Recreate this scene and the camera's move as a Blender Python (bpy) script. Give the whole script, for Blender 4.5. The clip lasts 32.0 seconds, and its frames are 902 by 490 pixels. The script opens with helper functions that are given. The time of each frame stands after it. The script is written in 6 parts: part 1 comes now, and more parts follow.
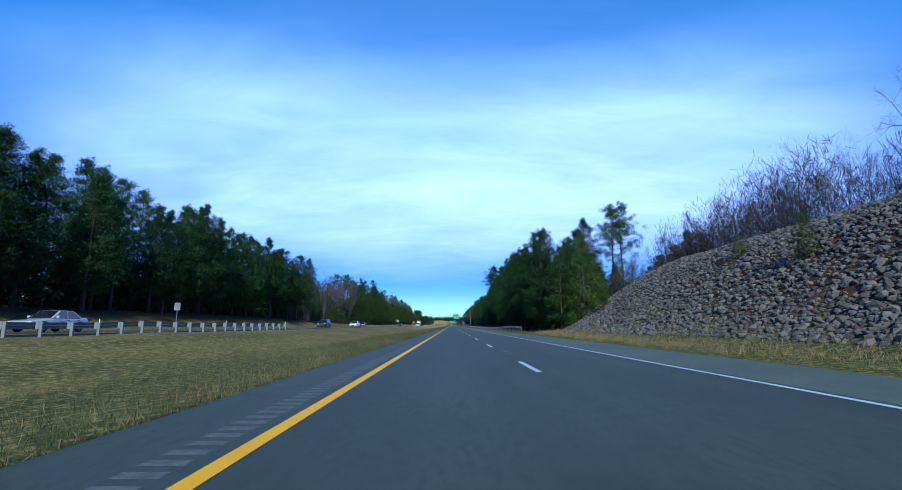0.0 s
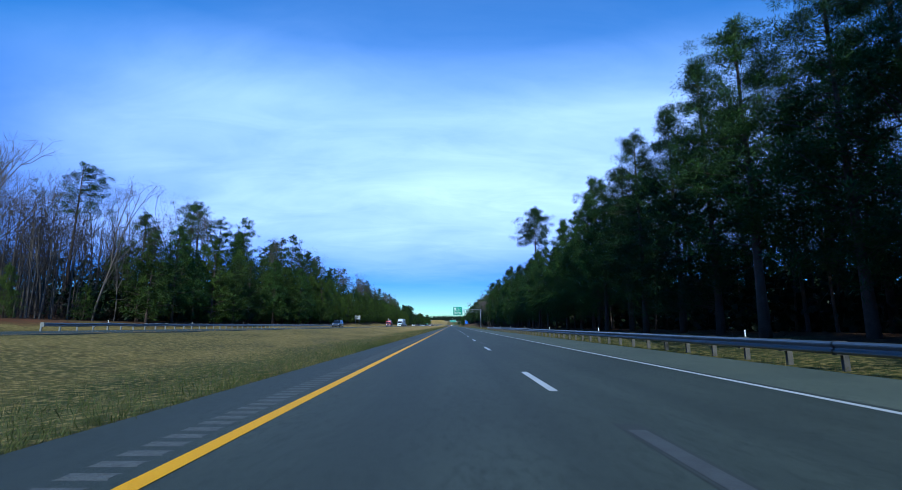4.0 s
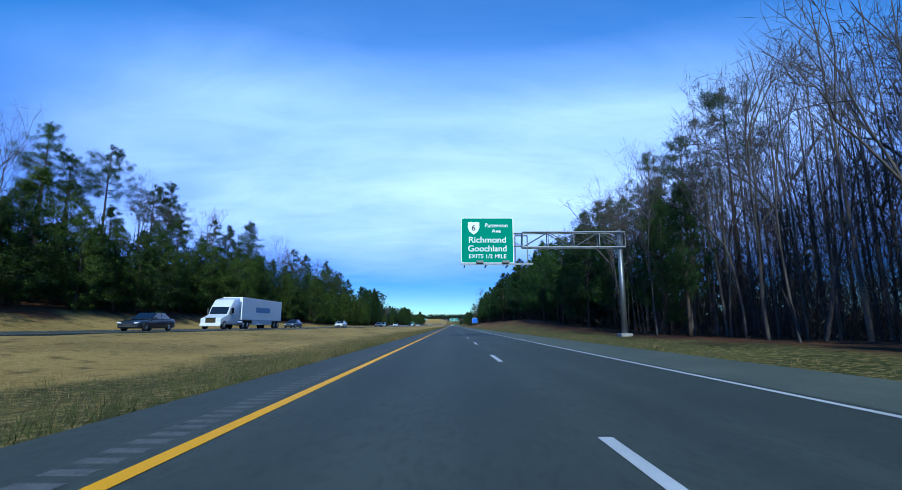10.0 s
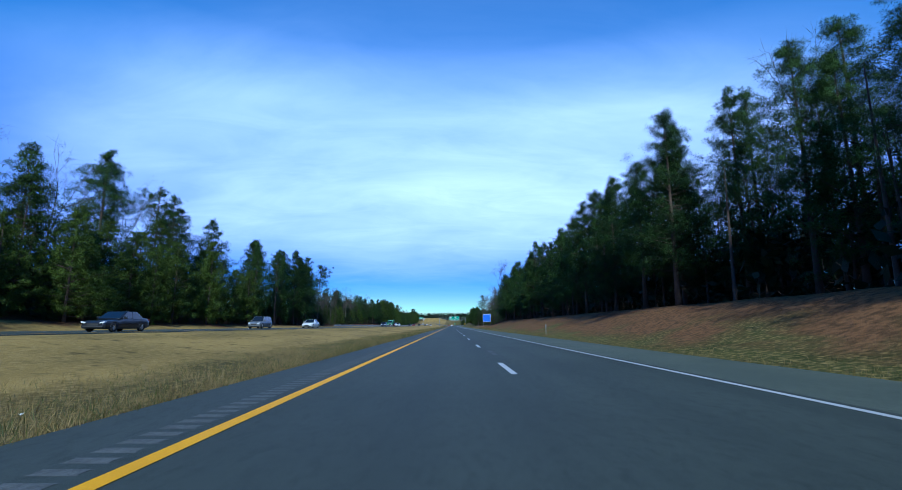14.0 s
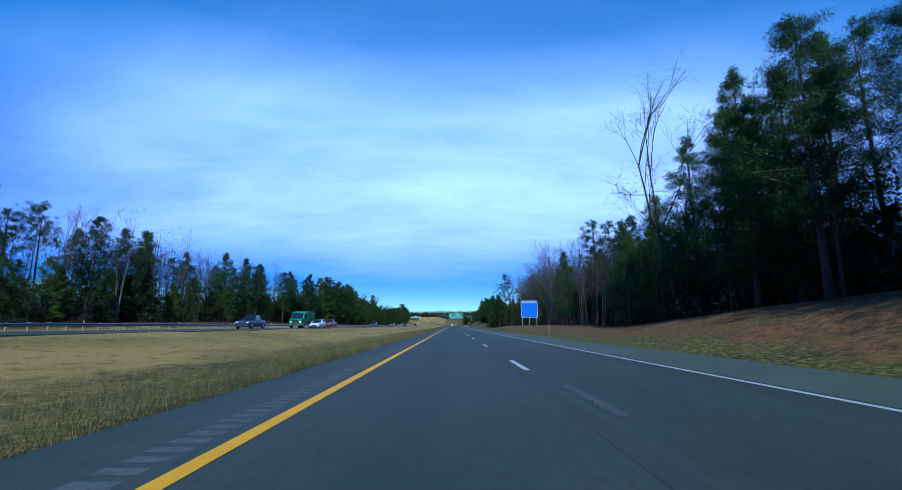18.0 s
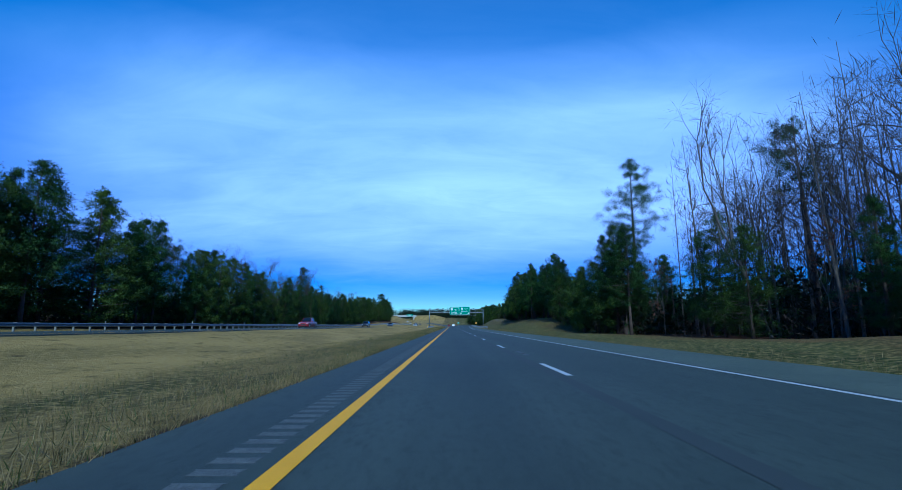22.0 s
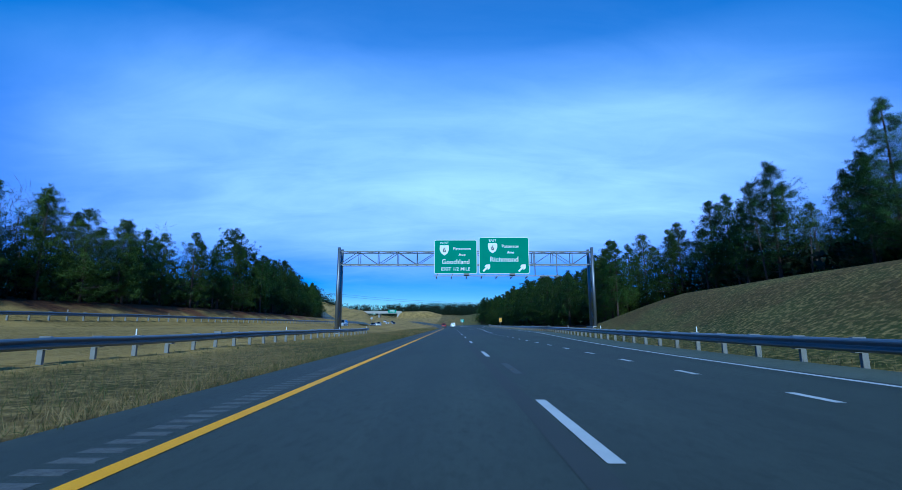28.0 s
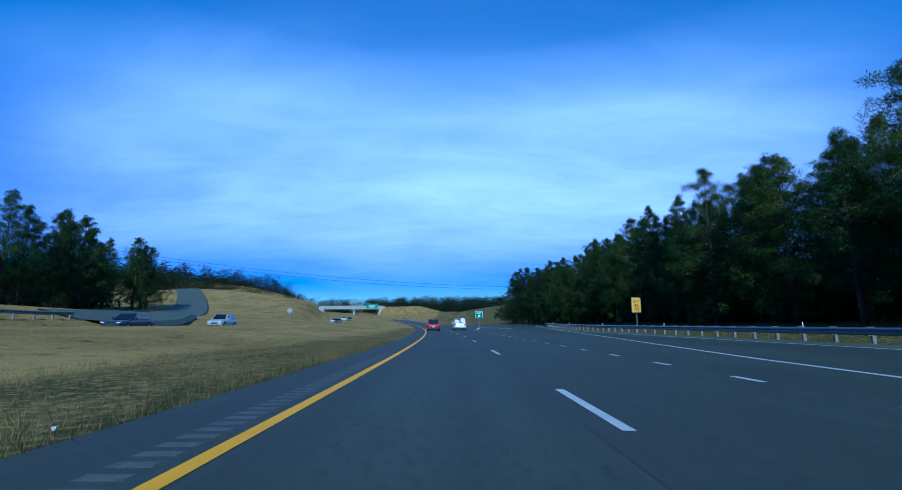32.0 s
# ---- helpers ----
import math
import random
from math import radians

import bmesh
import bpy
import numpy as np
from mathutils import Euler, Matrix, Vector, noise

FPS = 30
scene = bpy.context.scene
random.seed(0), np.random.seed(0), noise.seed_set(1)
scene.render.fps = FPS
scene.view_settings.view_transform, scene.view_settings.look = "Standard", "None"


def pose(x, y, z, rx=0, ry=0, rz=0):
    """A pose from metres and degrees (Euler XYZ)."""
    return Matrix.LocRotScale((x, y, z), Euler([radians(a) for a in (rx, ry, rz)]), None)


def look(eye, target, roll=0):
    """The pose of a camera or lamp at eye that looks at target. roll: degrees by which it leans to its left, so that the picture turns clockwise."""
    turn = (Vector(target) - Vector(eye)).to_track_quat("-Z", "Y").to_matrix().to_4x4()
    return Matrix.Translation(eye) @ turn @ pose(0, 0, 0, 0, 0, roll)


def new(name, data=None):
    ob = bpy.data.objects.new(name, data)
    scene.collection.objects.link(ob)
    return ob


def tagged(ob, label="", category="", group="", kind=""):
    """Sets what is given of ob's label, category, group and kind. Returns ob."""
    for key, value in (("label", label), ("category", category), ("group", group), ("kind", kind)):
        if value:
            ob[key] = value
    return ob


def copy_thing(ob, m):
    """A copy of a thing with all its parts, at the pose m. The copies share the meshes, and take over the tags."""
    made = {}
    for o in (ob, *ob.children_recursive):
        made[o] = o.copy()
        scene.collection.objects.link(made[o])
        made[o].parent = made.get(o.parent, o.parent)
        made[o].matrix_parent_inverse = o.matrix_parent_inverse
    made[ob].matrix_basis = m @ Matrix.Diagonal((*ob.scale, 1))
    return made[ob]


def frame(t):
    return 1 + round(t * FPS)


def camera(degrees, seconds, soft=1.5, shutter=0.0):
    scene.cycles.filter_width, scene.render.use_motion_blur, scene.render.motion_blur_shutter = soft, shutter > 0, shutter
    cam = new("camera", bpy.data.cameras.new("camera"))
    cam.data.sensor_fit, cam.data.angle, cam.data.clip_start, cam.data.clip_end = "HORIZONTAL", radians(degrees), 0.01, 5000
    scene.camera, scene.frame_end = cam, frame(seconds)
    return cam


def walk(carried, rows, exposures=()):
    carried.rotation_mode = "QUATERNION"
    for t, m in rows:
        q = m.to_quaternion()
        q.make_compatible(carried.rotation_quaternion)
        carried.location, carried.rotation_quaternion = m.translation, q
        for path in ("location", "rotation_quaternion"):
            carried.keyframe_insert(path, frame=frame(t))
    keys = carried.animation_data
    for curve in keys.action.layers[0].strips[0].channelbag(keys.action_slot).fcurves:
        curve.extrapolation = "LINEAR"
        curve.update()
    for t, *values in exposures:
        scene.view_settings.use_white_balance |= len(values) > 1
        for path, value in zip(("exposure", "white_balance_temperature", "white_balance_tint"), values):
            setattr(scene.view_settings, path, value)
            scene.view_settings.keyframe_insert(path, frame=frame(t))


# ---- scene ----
ROWS = [
    (0.0, 1.71, 1.54, 0.0, 9.8, 0.0),
    (1.0, 1.74, 35.89, 0.0, 9.8, 0.0),
    (2.0, 1.98, 70.79, 0.0, 9.8, 0.0),
    (3.0, 2.05, 105.21, 0.0, 9.8, 0.0),
    (4.0, 2.05, 138.67, 0.0, 9.8, 0.0),
    (5.0, 2.04, 171.85, 0.0, 9.8, 0.0),
    (6.0, 2.03, 205.53, 0.0, 9.8, 0.0),
    (7.0, 1.84, 239.96, 0.0, 9.8, 0.0),
    (8.0, 1.88, 274.40, 0.0, 9.8, 0.0),
    (9.0, 2.08, 307.76, 0.0, 9.8, 0.0),
    (10.0, 2.25, 339.88, 0.0, 9.8, 0.0),
    (11.0, 2.50, 371.67, 0.0, 9.8, 0.0),
    (12.0, 2.53, 403.26, 0.0, 9.8, 0.0),
    (13.0, 2.52, 434.32, 0.0, 9.8, 0.0),
    (14.0, 2.32, 465.28, 0.0, 9.8, 0.0),
    (15.0, 2.18, 497.15, 0.0, 9.8, 0.0),
    (16.0, 2.05, 530.38, 0.0, 9.8, 0.0),
    (17.0, 2.00, 564.40, 0.0, 9.8, 0.0),
    (18.0, 1.90, 598.45, 0.0, 9.8, 0.0),
    (19.0, 1.86, 632.31, 0.0, 9.8, 0.0),
    (20.0, 1.71, 666.03, 0.0, 9.8, 0.0),
    (21.0, 1.47, 699.84, 0.0, 9.8, 0.0),
    (22.0, 1.22, 733.78, 0.0, 9.8, 0.0),
    (23.0, 1.35, 767.67, 0.0, 9.8, 0.0),
    (24.0, 1.61, 801.34, 0.0, 9.8, 0.0),
    (25.0, 2.04, 834.75, 0.0, 9.8, 0.0),
    (26.0, 2.24, 868.14, 0.0, 9.8, 0.0),
    (27.0, 2.39, 901.69, 0.0, 9.8, 0.0),
    (28.0, 2.43, 935.08, 0.0, 9.8, 0.0),
    (29.0, 2.09, 968.35, 0.0, 9.8, 0.0),
    (30.0, 1.82, 1001.60, 0.0, 9.8, 0.0),
    (31.0, 1.63, 1034.78, 0.0, 9.8, 0.0),
    (32.0, 1.92, 1068.09, 0.0, 9.8, 0.0),
]
EYE = 1.05
cam = camera(88.1, 32.0, soft=0.8)
walk(cam, [(t, pose(x, y, EYE, 90 + pitch, roll, yaw)) for t, x, y, yaw, pitch, roll in ROWS],
     exposures=((0.0, 0.06, 4850, -5), (0.4, -0.3, 4380, -8), (1.3, -0.3, 4380, -8), (2.0, -0.06, 4880, -4), (14.0, -0.08, 4820, -4), (18.0, -0.18, 4600, -6), (19.5, -0.44, 4200, -8), (32.0, -0.43, 4180, -8)))

# ---- sky and sun ----
SUN_EL, SUN_AZ = radians(33), radians(3)
world = bpy.data.worlds.new("sky")
scene.world = world
world.use_nodes = True
wn, wl = world.node_tree.nodes, world.node_tree.links
wn.clear()


def wnode(kind, **values):
    n = wn.new(kind)
    for k, v in values.items():
        n.inputs[k].default_value = v
    return n


w_out = wn.new("ShaderNodeOutputWorld")
w_bg = wnode("ShaderNodeBackground", Strength=0.092)
w_sky = wn.new("ShaderNodeTexSky")
w_sky.sky_type, w_sky.sun_disc = "NISHITA", False
w_sky.sun_elevation, w_sky.sun_rotation = SUN_EL, math.pi - SUN_AZ
w_sky.air_density, w_sky.dust_density, w_sky.ozone_density = 1.0, 0.1, 5.0
w_tc = wn.new("ShaderNodeTexCoord")
w_sep = wn.new("ShaderNodeSeparateXYZ")
wl.new(w_tc.outputs["Generated"], w_sep.inputs[0])
w_add = wn.new("ShaderNodeMath")
w_add.operation = "ADD"
w_add.inputs[1].default_value = 0.16
wl.new(w_sep.outputs["Z"], w_add.inputs[0])
w_px, w_py = wn.new("ShaderNodeMath"), wn.new("ShaderNodeMath")
w_px.operation = w_py.operation = "DIVIDE"
wl.new(w_sep.outputs["X"], w_px.inputs[0])
wl.new(w_add.outputs[0], w_px.inputs[1])
wl.new(w_sep.outputs["Y"], w_py.inputs[0])
wl.new(w_add.outputs[0], w_py.inputs[1])
w_comb = wn.new("ShaderNodeCombineXYZ")
wl.new(w_px.outputs[0], w_comb.inputs["X"])
wl.new(w_py.outputs[0], w_comb.inputs["Y"])
w_map = wn.new("ShaderNodeMapping")
w_map.inputs["Rotation"].default_value = (0, 0, 0.25)
w_map.inputs["Scale"].default_value = (0.55, 0.8, 1)
w_map.inputs["Location"].default_value = (0.35, 0.2, 0)
wl.new(w_comb.outputs[0], w_map.inputs[0])
w_noise = wnode("ShaderNodeTexNoise", Scale=0.62, Detail=6.0, Roughness=0.5, Distortion=0.7)
wl.new(w_map.outputs[0], w_noise.inputs["Vector"])
w_fine_map = wn.new("ShaderNodeMapping")
w_fine_map.inputs["Rotation"].default_value = (0, 0, -0.5)
w_fine_map.inputs["Scale"].default_value = (1.0, 2.2, 1)
wl.new(w_comb.outputs[0], w_fine_map.inputs[0])
w_fine = wnode("ShaderNodeTexNoise", Scale=1.7, Detail=8.0, Roughness=0.62, Distortion=0.9)
wl.new(w_fine_map.outputs[0], w_fine.inputs["Vector"])
w_streak = wn.new("ShaderNodeMapRange")
w_streak.inputs["From Min"].default_value, w_streak.inputs["From Max"].default_value = 0.3, 0.7
w_streak.inputs["To Min"].default_value, w_streak.inputs["To Max"].default_value = 0.84, 1.07
wl.new(w_fine.outputs["Fac"], w_streak.inputs["Value"])
w_ramp = wn.new("ShaderNodeValToRGB")
w_ramp.color_ramp.elements[0].position, w_ramp.color_ramp.elements[1].position = 0.10, 0.62
wl.new(w_noise.outputs["Fac"], w_ramp.inputs[0])
# the thin cloud sheet lies mostly at middle height
w_h = wn.new("ShaderNodeValToRGB")
w_h.color_ramp.elements[0].position, w_h.color_ramp.elements[0].color = 0.03, (0.05, 0.05, 0.05, 1)
w_h.color_ramp.elements[1].position, w_h.color_ramp.elements[1].color = 0.75, (0.02, 0.02, 0.02, 1)
for p, v in ((0.10, 0.30), (0.18, 0.78), (0.28, 0.92), (0.42, 0.76), (0.54, 0.22)):
    w_h.color_ramp.elements.new(p).color = (v, v, v, 1)
wl.new(w_sep.outputs["Z"], w_h.inputs[0])
w_mul = wn.new("ShaderNodeMath")
w_mul.operation = "MULTIPLY"
w_mottled = wn.new("ShaderNodeMath")
w_mottled.operation = "MULTIPLY"
wl.new(w_ramp.outputs[0], w_mottled.inputs[0])
wl.new(w_streak.outputs[0], w_mottled.inputs[1])
wl.new(w_mottled.outputs[0], w_mul.inputs[0])
wl.new(w_h.outputs[0], w_mul.inputs[1])
# it thins towards the sides
w_ahead = wn.new("ShaderNodeMapRange")
w_ahead.inputs["From Min"].default_value, w_ahead.inputs["From Max"].default_value = 0.55, 0.86
w_ahead.inputs["To Min"].default_value, w_ahead.inputs["To Max"].default_value = 0.2, 1.0
w_ahead.interpolation_type = "SMOOTHSTEP"
wl.new(w_sep.outputs["Y"], w_ahead.inputs["Value"])
w_veil = wn.new("ShaderNodeMath")
w_veil.operation = "MULTIPLY"
wl.new(w_mul.outputs[0], w_veil.inputs[0])
wl.new(w_ahead.outputs[0], w_veil.inputs[1])
w_mix = wn.new("ShaderNodeMix")
w_mix.data_type = "RGBA"
w_mix.inputs["B"].default_value = (11.6, 12.8, 19.4, 1)
wl.new(w_veil.outputs[0], w_mix.inputs["Factor"])
w_sat = wnode("ShaderNodeHueSaturation", Saturation=2.05, Value=1.15)
w_hue = wn.new("ShaderNodeMapRange")
w_hue.inputs["From Max"].default_value = 0.45
w_hue.inputs["To Min"].default_value, w_hue.inputs["To Max"].default_value = 0.560, 0.504
wl.new(w_sep.outputs["Z"], w_hue.inputs["Value"])
wl.new(w_hue.outputs[0], w_sat.inputs["Hue"])
w_deep = wn.new("ShaderNodeMapRange")
w_deep.inputs["From Max"].default_value = 0.28
w_deep.inputs["To Min"].default_value, w_deep.inputs["To Max"].default_value = 1.95, 2.5
wl.new(w_sep.outputs["Z"], w_deep.inputs["Value"])
wl.new(w_deep.outputs[0], w_sat.inputs["Saturation"])
wl.new(w_sky.outputs[0], w_sat.inputs["Color"])
# the clear sky is deepest near the horizon
w_low = wn.new("ShaderNodeMapRange")
w_low.inputs["From Max"].default_value = 0.5
w_low.inputs["To Min"].default_value, w_low.inputs["To Max"].default_value = 1.08, 1.85
wl.new(w_sep.outputs["Z"], w_low.inputs["Value"])
wl.new(w_low.outputs[0], w_sat.inputs["Value"])
wl.new(w_sat.outputs[0], w_mix.inputs["A"])
wl.new(w_mix.outputs["Result"], w_bg.inputs["Color"])
wl.new(w_bg.outputs[0], w_out.inputs[0])

sun = new("sun", bpy.data.lights.new("sun", "SUN"))
sun.data.energy, sun.data.angle, sun.data.color = 4.8, radians(0.55), (1.0, 0.91, 0.76)
sun_from = Vector((math.sin(SUN_AZ) * math.cos(SUN_EL), -math.cos(SUN_AZ) * math.cos(SUN_EL), math.sin(SUN_EL)))
sun.matrix_world = look(sun_from * 400, (0, 0, 0))


# ---- materials ----
def material(name, base, rough=0.7, metal=0.0, other=None, scale=4.0, fine=40.0, bump=0.0, per_object=0.0, spec=0.5, contrast=0.22, gain=1.0):
    """A surface with coarse and fine variation between two colours, at real size, and a fine relief."""
    m = bpy.data.materials.new(name)
    m.use_nodes = True
    n, l = m.node_tree.nodes, m.node_tree.links
    b = n["Principled BSDF"]
    b.inputs["Roughness"].default_value, b.inputs["Metallic"].default_value = rough, metal
    b.inputs["Specular IOR Level"].default_value = spec
    other = other or tuple(c * 0.72 for c in base)
    tc = n.new("ShaderNodeNewGeometry")
    a, f = n.new("ShaderNodeTexNoise"), n.new("ShaderNodeTexNoise")
    a.inputs["Scale"].default_value, a.inputs["Detail"].default_value = scale, 4
    f.inputs["Scale"].default_value, f.inputs["Detail"].default_value = fine, 3
    l.new(tc.outputs["Position"], a.inputs["Vector"])
    l.new(tc.outputs["Position"], f.inputs["Vector"])
    s = n.new("ShaderNodeMath")
    s.operation = "MULTIPLY_ADD"
    s.inputs[1].default_value = 0.5
    l.new(f.outputs["Fac"], s.inputs[0])
    h = n.new("ShaderNodeMath")
    h.operation = "MULTIPLY"
    h.inputs[1].default_value = 0.5
    l.new(a.outputs["Fac"], h.inputs[0])
    l.new(h.outputs[0], s.inputs[2])
    r = n.new("ShaderNodeMapRange")
    r.inputs["From Min"].default_value, r.inputs["From Max"].default_value = 0.5 - contrast, 0.5 + contrast
    l.new(s.outputs[0], r.inputs["Value"])
    fac = r.outputs[0]
    if per_object:
        oi = n.new("ShaderNodeObjectInfo")
        p = n.new("ShaderNodeMath")
        p.operation = "MULTIPLY_ADD"
        p.inputs[1].default_value = per_object
        l.new(oi.outputs["Random"], p.inputs[0])
        l.new(fac, p.inputs[2])
        q = n.new("ShaderNodeMath")
        q.operation = "SUBTRACT"
        q.inputs[1].default_value = per_object / 2
        q.use_clamp = True
        l.new(p.outputs[0], q.inputs[0])
        fac = q.outputs[0]
    x = n.new("ShaderNodeMix")
    x.data_type = "RGBA"
    x.inputs["A"].default_value, x.inputs["B"].default_value = (*other, 1), (*base, 1)
    l.new(fac, x.inputs["Factor"])
    l.new(x.outputs["Result"], b.inputs["Base Color"])
    if bump:
        u = n.new("ShaderNodeBump")
        u.inputs["Strength"].default_value, u.inputs["Distance"].default_value = bump, 0.02
        l.new(f.outputs["Fac"], u.inputs["Height"])
        l.new(u.outputs[0], b.inputs["Normal"])
    return m


def leafy(name, base, other, trans=0.25):
    """Foliage: needles or leaves that let a little light through, different from clump to clump."""
    m = bpy.data.materials.new(name)
    m.use_nodes = True
    n, l = m.node_tree.nodes, m.node_tree.links
    b = n["Principled BSDF"]
    b.inputs["Roughness"].default_value, b.inputs["Specular IOR Level"].default_value = 0.6, 0.25
    g, oi = n.new("ShaderNodeNewGeometry"), n.new("ShaderNodeObjectInfo")
    t = n.new("ShaderNodeTexNoise")
    t.inputs["Scale"].default_value, t.inputs["Detail"].default_value = 0.9, 3
    l.new(g.outputs["Position"], t.inputs["Vector"])
    s = n.new("ShaderNodeMath")
    s.operation = "MULTIPLY_ADD"
    s.inputs[1].default_value = 0.28
    l.new(g.outputs["Random Per Island"], s.inputs[0])
    q = n.new("ShaderNodeMath")
    q.operation = "MULTIPLY_ADD"
    q.inputs[1].default_value = 0.35
    l.new(oi.outputs["Random"], q.inputs[0])
    l.new(t.outputs["Fac"], q.inputs[2])
    l.new(q.outputs[0], s.inputs[2])
    r = n.new("ShaderNodeMapRange")
    r.inputs["From Min"].default_value, r.inputs["From Max"].default_value = 0.48, 1.12
    l.new(s.outputs[0], r.inputs["Value"])
    x = n.new("ShaderNodeMix")
    x.data_type = "RGBA"
    x.inputs["A"].default_value, x.inputs["B"].default_value = (*other, 1), (*base, 1)
    l.new(r.outputs[0], x.inputs["Factor"])
    l.new(x.outputs["Result"], b.inputs["Base Color"])
    d = n.new("ShaderNodeBsdfTranslucent")
    l.new(x.outputs["Result"], d.inputs["Color"])
    k = n.new("ShaderNodeMixShader")
    k.inputs[0].default_value = trans
    l.new(b.outputs[0], k.inputs[1])
    l.new(d.outputs[0], k.inputs[2])
    l.new(k.outputs[0], n["Material Output"].inputs[0])
    return m


def ground_material():
    """Winter verge: straw and green grass, brown leaf litter under the woods, red clay on the cut banks."""
    m = bpy.data.materials.new("winter_grass")
    m.use_nodes = True
    n, l = m.node_tree.nodes, m.node_tree.links
    b = n["Principled BSDF"]
    b.inputs["Roughness"].default_value, b.inputs["Specular IOR Level"].default_value = 0.95, 0.1
    g = n.new("ShaderNodeNewGeometry")
    sep = n.new("ShaderNodeSeparateXYZ")
    l.new(g.outputs["Position"], sep.inputs[0])

    def tex(scale, detail=5, stretch=(1, 1, 1)):
        mp = n.new("ShaderNodeMapping")
        mp.inputs["Scale"].default_value = stretch
        l.new(g.outputs["Position"], mp.inputs[0])
        t = n.new("ShaderNodeTexNoise")
        t.inputs["Scale"].default_value, t.inputs["Detail"].default_value = scale, detail
        l.new(mp.outputs[0], t.inputs["Vector"])
        return t.outputs["Fac"]

    def ramp(fac, lo, hi):
        r = n.new("ShaderNodeMapRange")
        r.inputs["From Min"].default_value, r.inputs["From Max"].default_value = lo, hi
        l.new(fac, r.inputs["Value"])
        return r.outputs[0]

    def mix(fac, a, c):
        x = n.new("ShaderNodeMix")
        x.data_type = "RGBA"
        for key, v in (("A", a), ("B", c)):
            if isinstance(v, tuple):
                x.inputs[key].default_value = (*v, 1)
            else:
                l.new(v, x.inputs[key])
        l.new(fac, x.inputs["Factor"])
        return x.outputs["Result"]

    def math_(op, a, c):
        x = n.new("ShaderNodeMath")
        x.operation = op
        for i, v in enumerate((a, c)):
            if isinstance(v, (int, float)):
                x.inputs[i].default_value = v
            else:
                l.new(v, x.inputs[i])
        return x.outputs[0]

    edge = math_("MULTIPLY", math_("SUBTRACT", tex(0.22, 4), 0.5), 9.0)
    wavy = math_("ADD", sep.outputs["X"], math_("MULTIPLY", math_("SUBTRACT", tex(0.12, 3), 0.5), 5.0))
    uncut = math_("MAXIMUM", ramp(wavy, -8.4, -7.0), 0.0)
    mown = mix(ramp(tex(0.30, 6, (1, 0.3, 1)), 0.38, 0.62), (0.395, 0.262, 0.076), (0.235, 0.160, 0.046))
    green = mix(ramp(tex(0.30, 6, (1, 0.3, 1)), 0.38, 0.62), (0.156, 0.121, 0.034), (0.074, 0.070, 0.019))
    mown = mix(ramp(sep.outputs["Y"], 300.0, 150.0), mown, green)
    long = mix(ramp(tex(0.35, 6, (1, 0.5, 1)), 0.40, 0.60), (0.194, 0.133, 0.040), (0.071, 0.062, 0.017))
    lush = mix(ramp(tex(0.35, 6, (1, 0.5, 1)), 0.35, 0.65), (0.082, 0.084, 0.022), (0.033, 0.045, 0.010))
    long = mix(math_("MAXIMUM", ramp(sep.outputs["Y"], 460.0, 260.0), ramp(sep.outputs["X"], 8.0, 9.0)), long, lush)
    grass = mix(uncut, mown, long)
    grass = mix(ramp(tex(5.0, 6), 0.46, 0.80), grass, (0.440, 0.305, 0.105))
    grass = mix(ramp(tex(1.6, 5, (1, 0.6, 1)), 0.56, 0.80), grass, (0.058, 0.043, 0.014))
    grass = mix(ramp(tex(38.0, 3), 0.5, 0.8), grass, (0.062, 0.045, 0.014))
    verge = ramp(math_("ADD", sep.outputs["X"], math_("MULTIPLY", math_("SUBTRACT", tex(1.5, 4), 0.5), 0.6)), -2.0, -1.75)
    verge = math_("MULTIPLY", verge, ramp(sep.outputs["Y"], 1110.0, 1090.0))
    grass = mix(math_("MULTIPLY", verge, ramp(sep.outputs["X"], 2.0, 0.0)), grass, (0.043, 0.026, 0.016))
    litter = mix(ramp(tex(2.2, 6), 0.35, 0.7), (0.047, 0.023, 0.013), (0.117, 0.058, 0.027))
    clay = mix(ramp(tex(0.8, 6), 0.35, 0.65), (0.172, 0.066, 0.028), (0.117, 0.058, 0.028))
    xe = math_("ADD", sep.outputs["X"], edge)
    back = math_("ADD", math_("MULTIPLY", math_("MULTIPLY", ramp(sep.outputs["Y"], 895.0, 915.0), ramp(sep.outputs["Y"], 1000.0, 985.0)), 7.0), math_("MULTIPLY", math_("MULTIPLY", ramp(sep.outputs["Y"], 640.0, 660.0), ramp(sep.outputs["Y"], 1000.0, 985.0)), 5.0))
    wood_r = ramp(math_("SUBTRACT", xe, back), 15.5, 18.5)
    wood_l = ramp(xe, -34.5, -37.0)
    wood = math_("MULTIPLY", math_("MAXIMUM", wood_r, wood_l), ramp(sep.outputs["Y"], 1085.0, 1060.0))
    col = mix(wood, grass, litter)
    cut = math_("MULTIPLY", ramp(tex(0.045, 3), 0.5, 0.6), math_("MULTIPLY", wood, 0.8))
    col = mix(cut, col, clay)
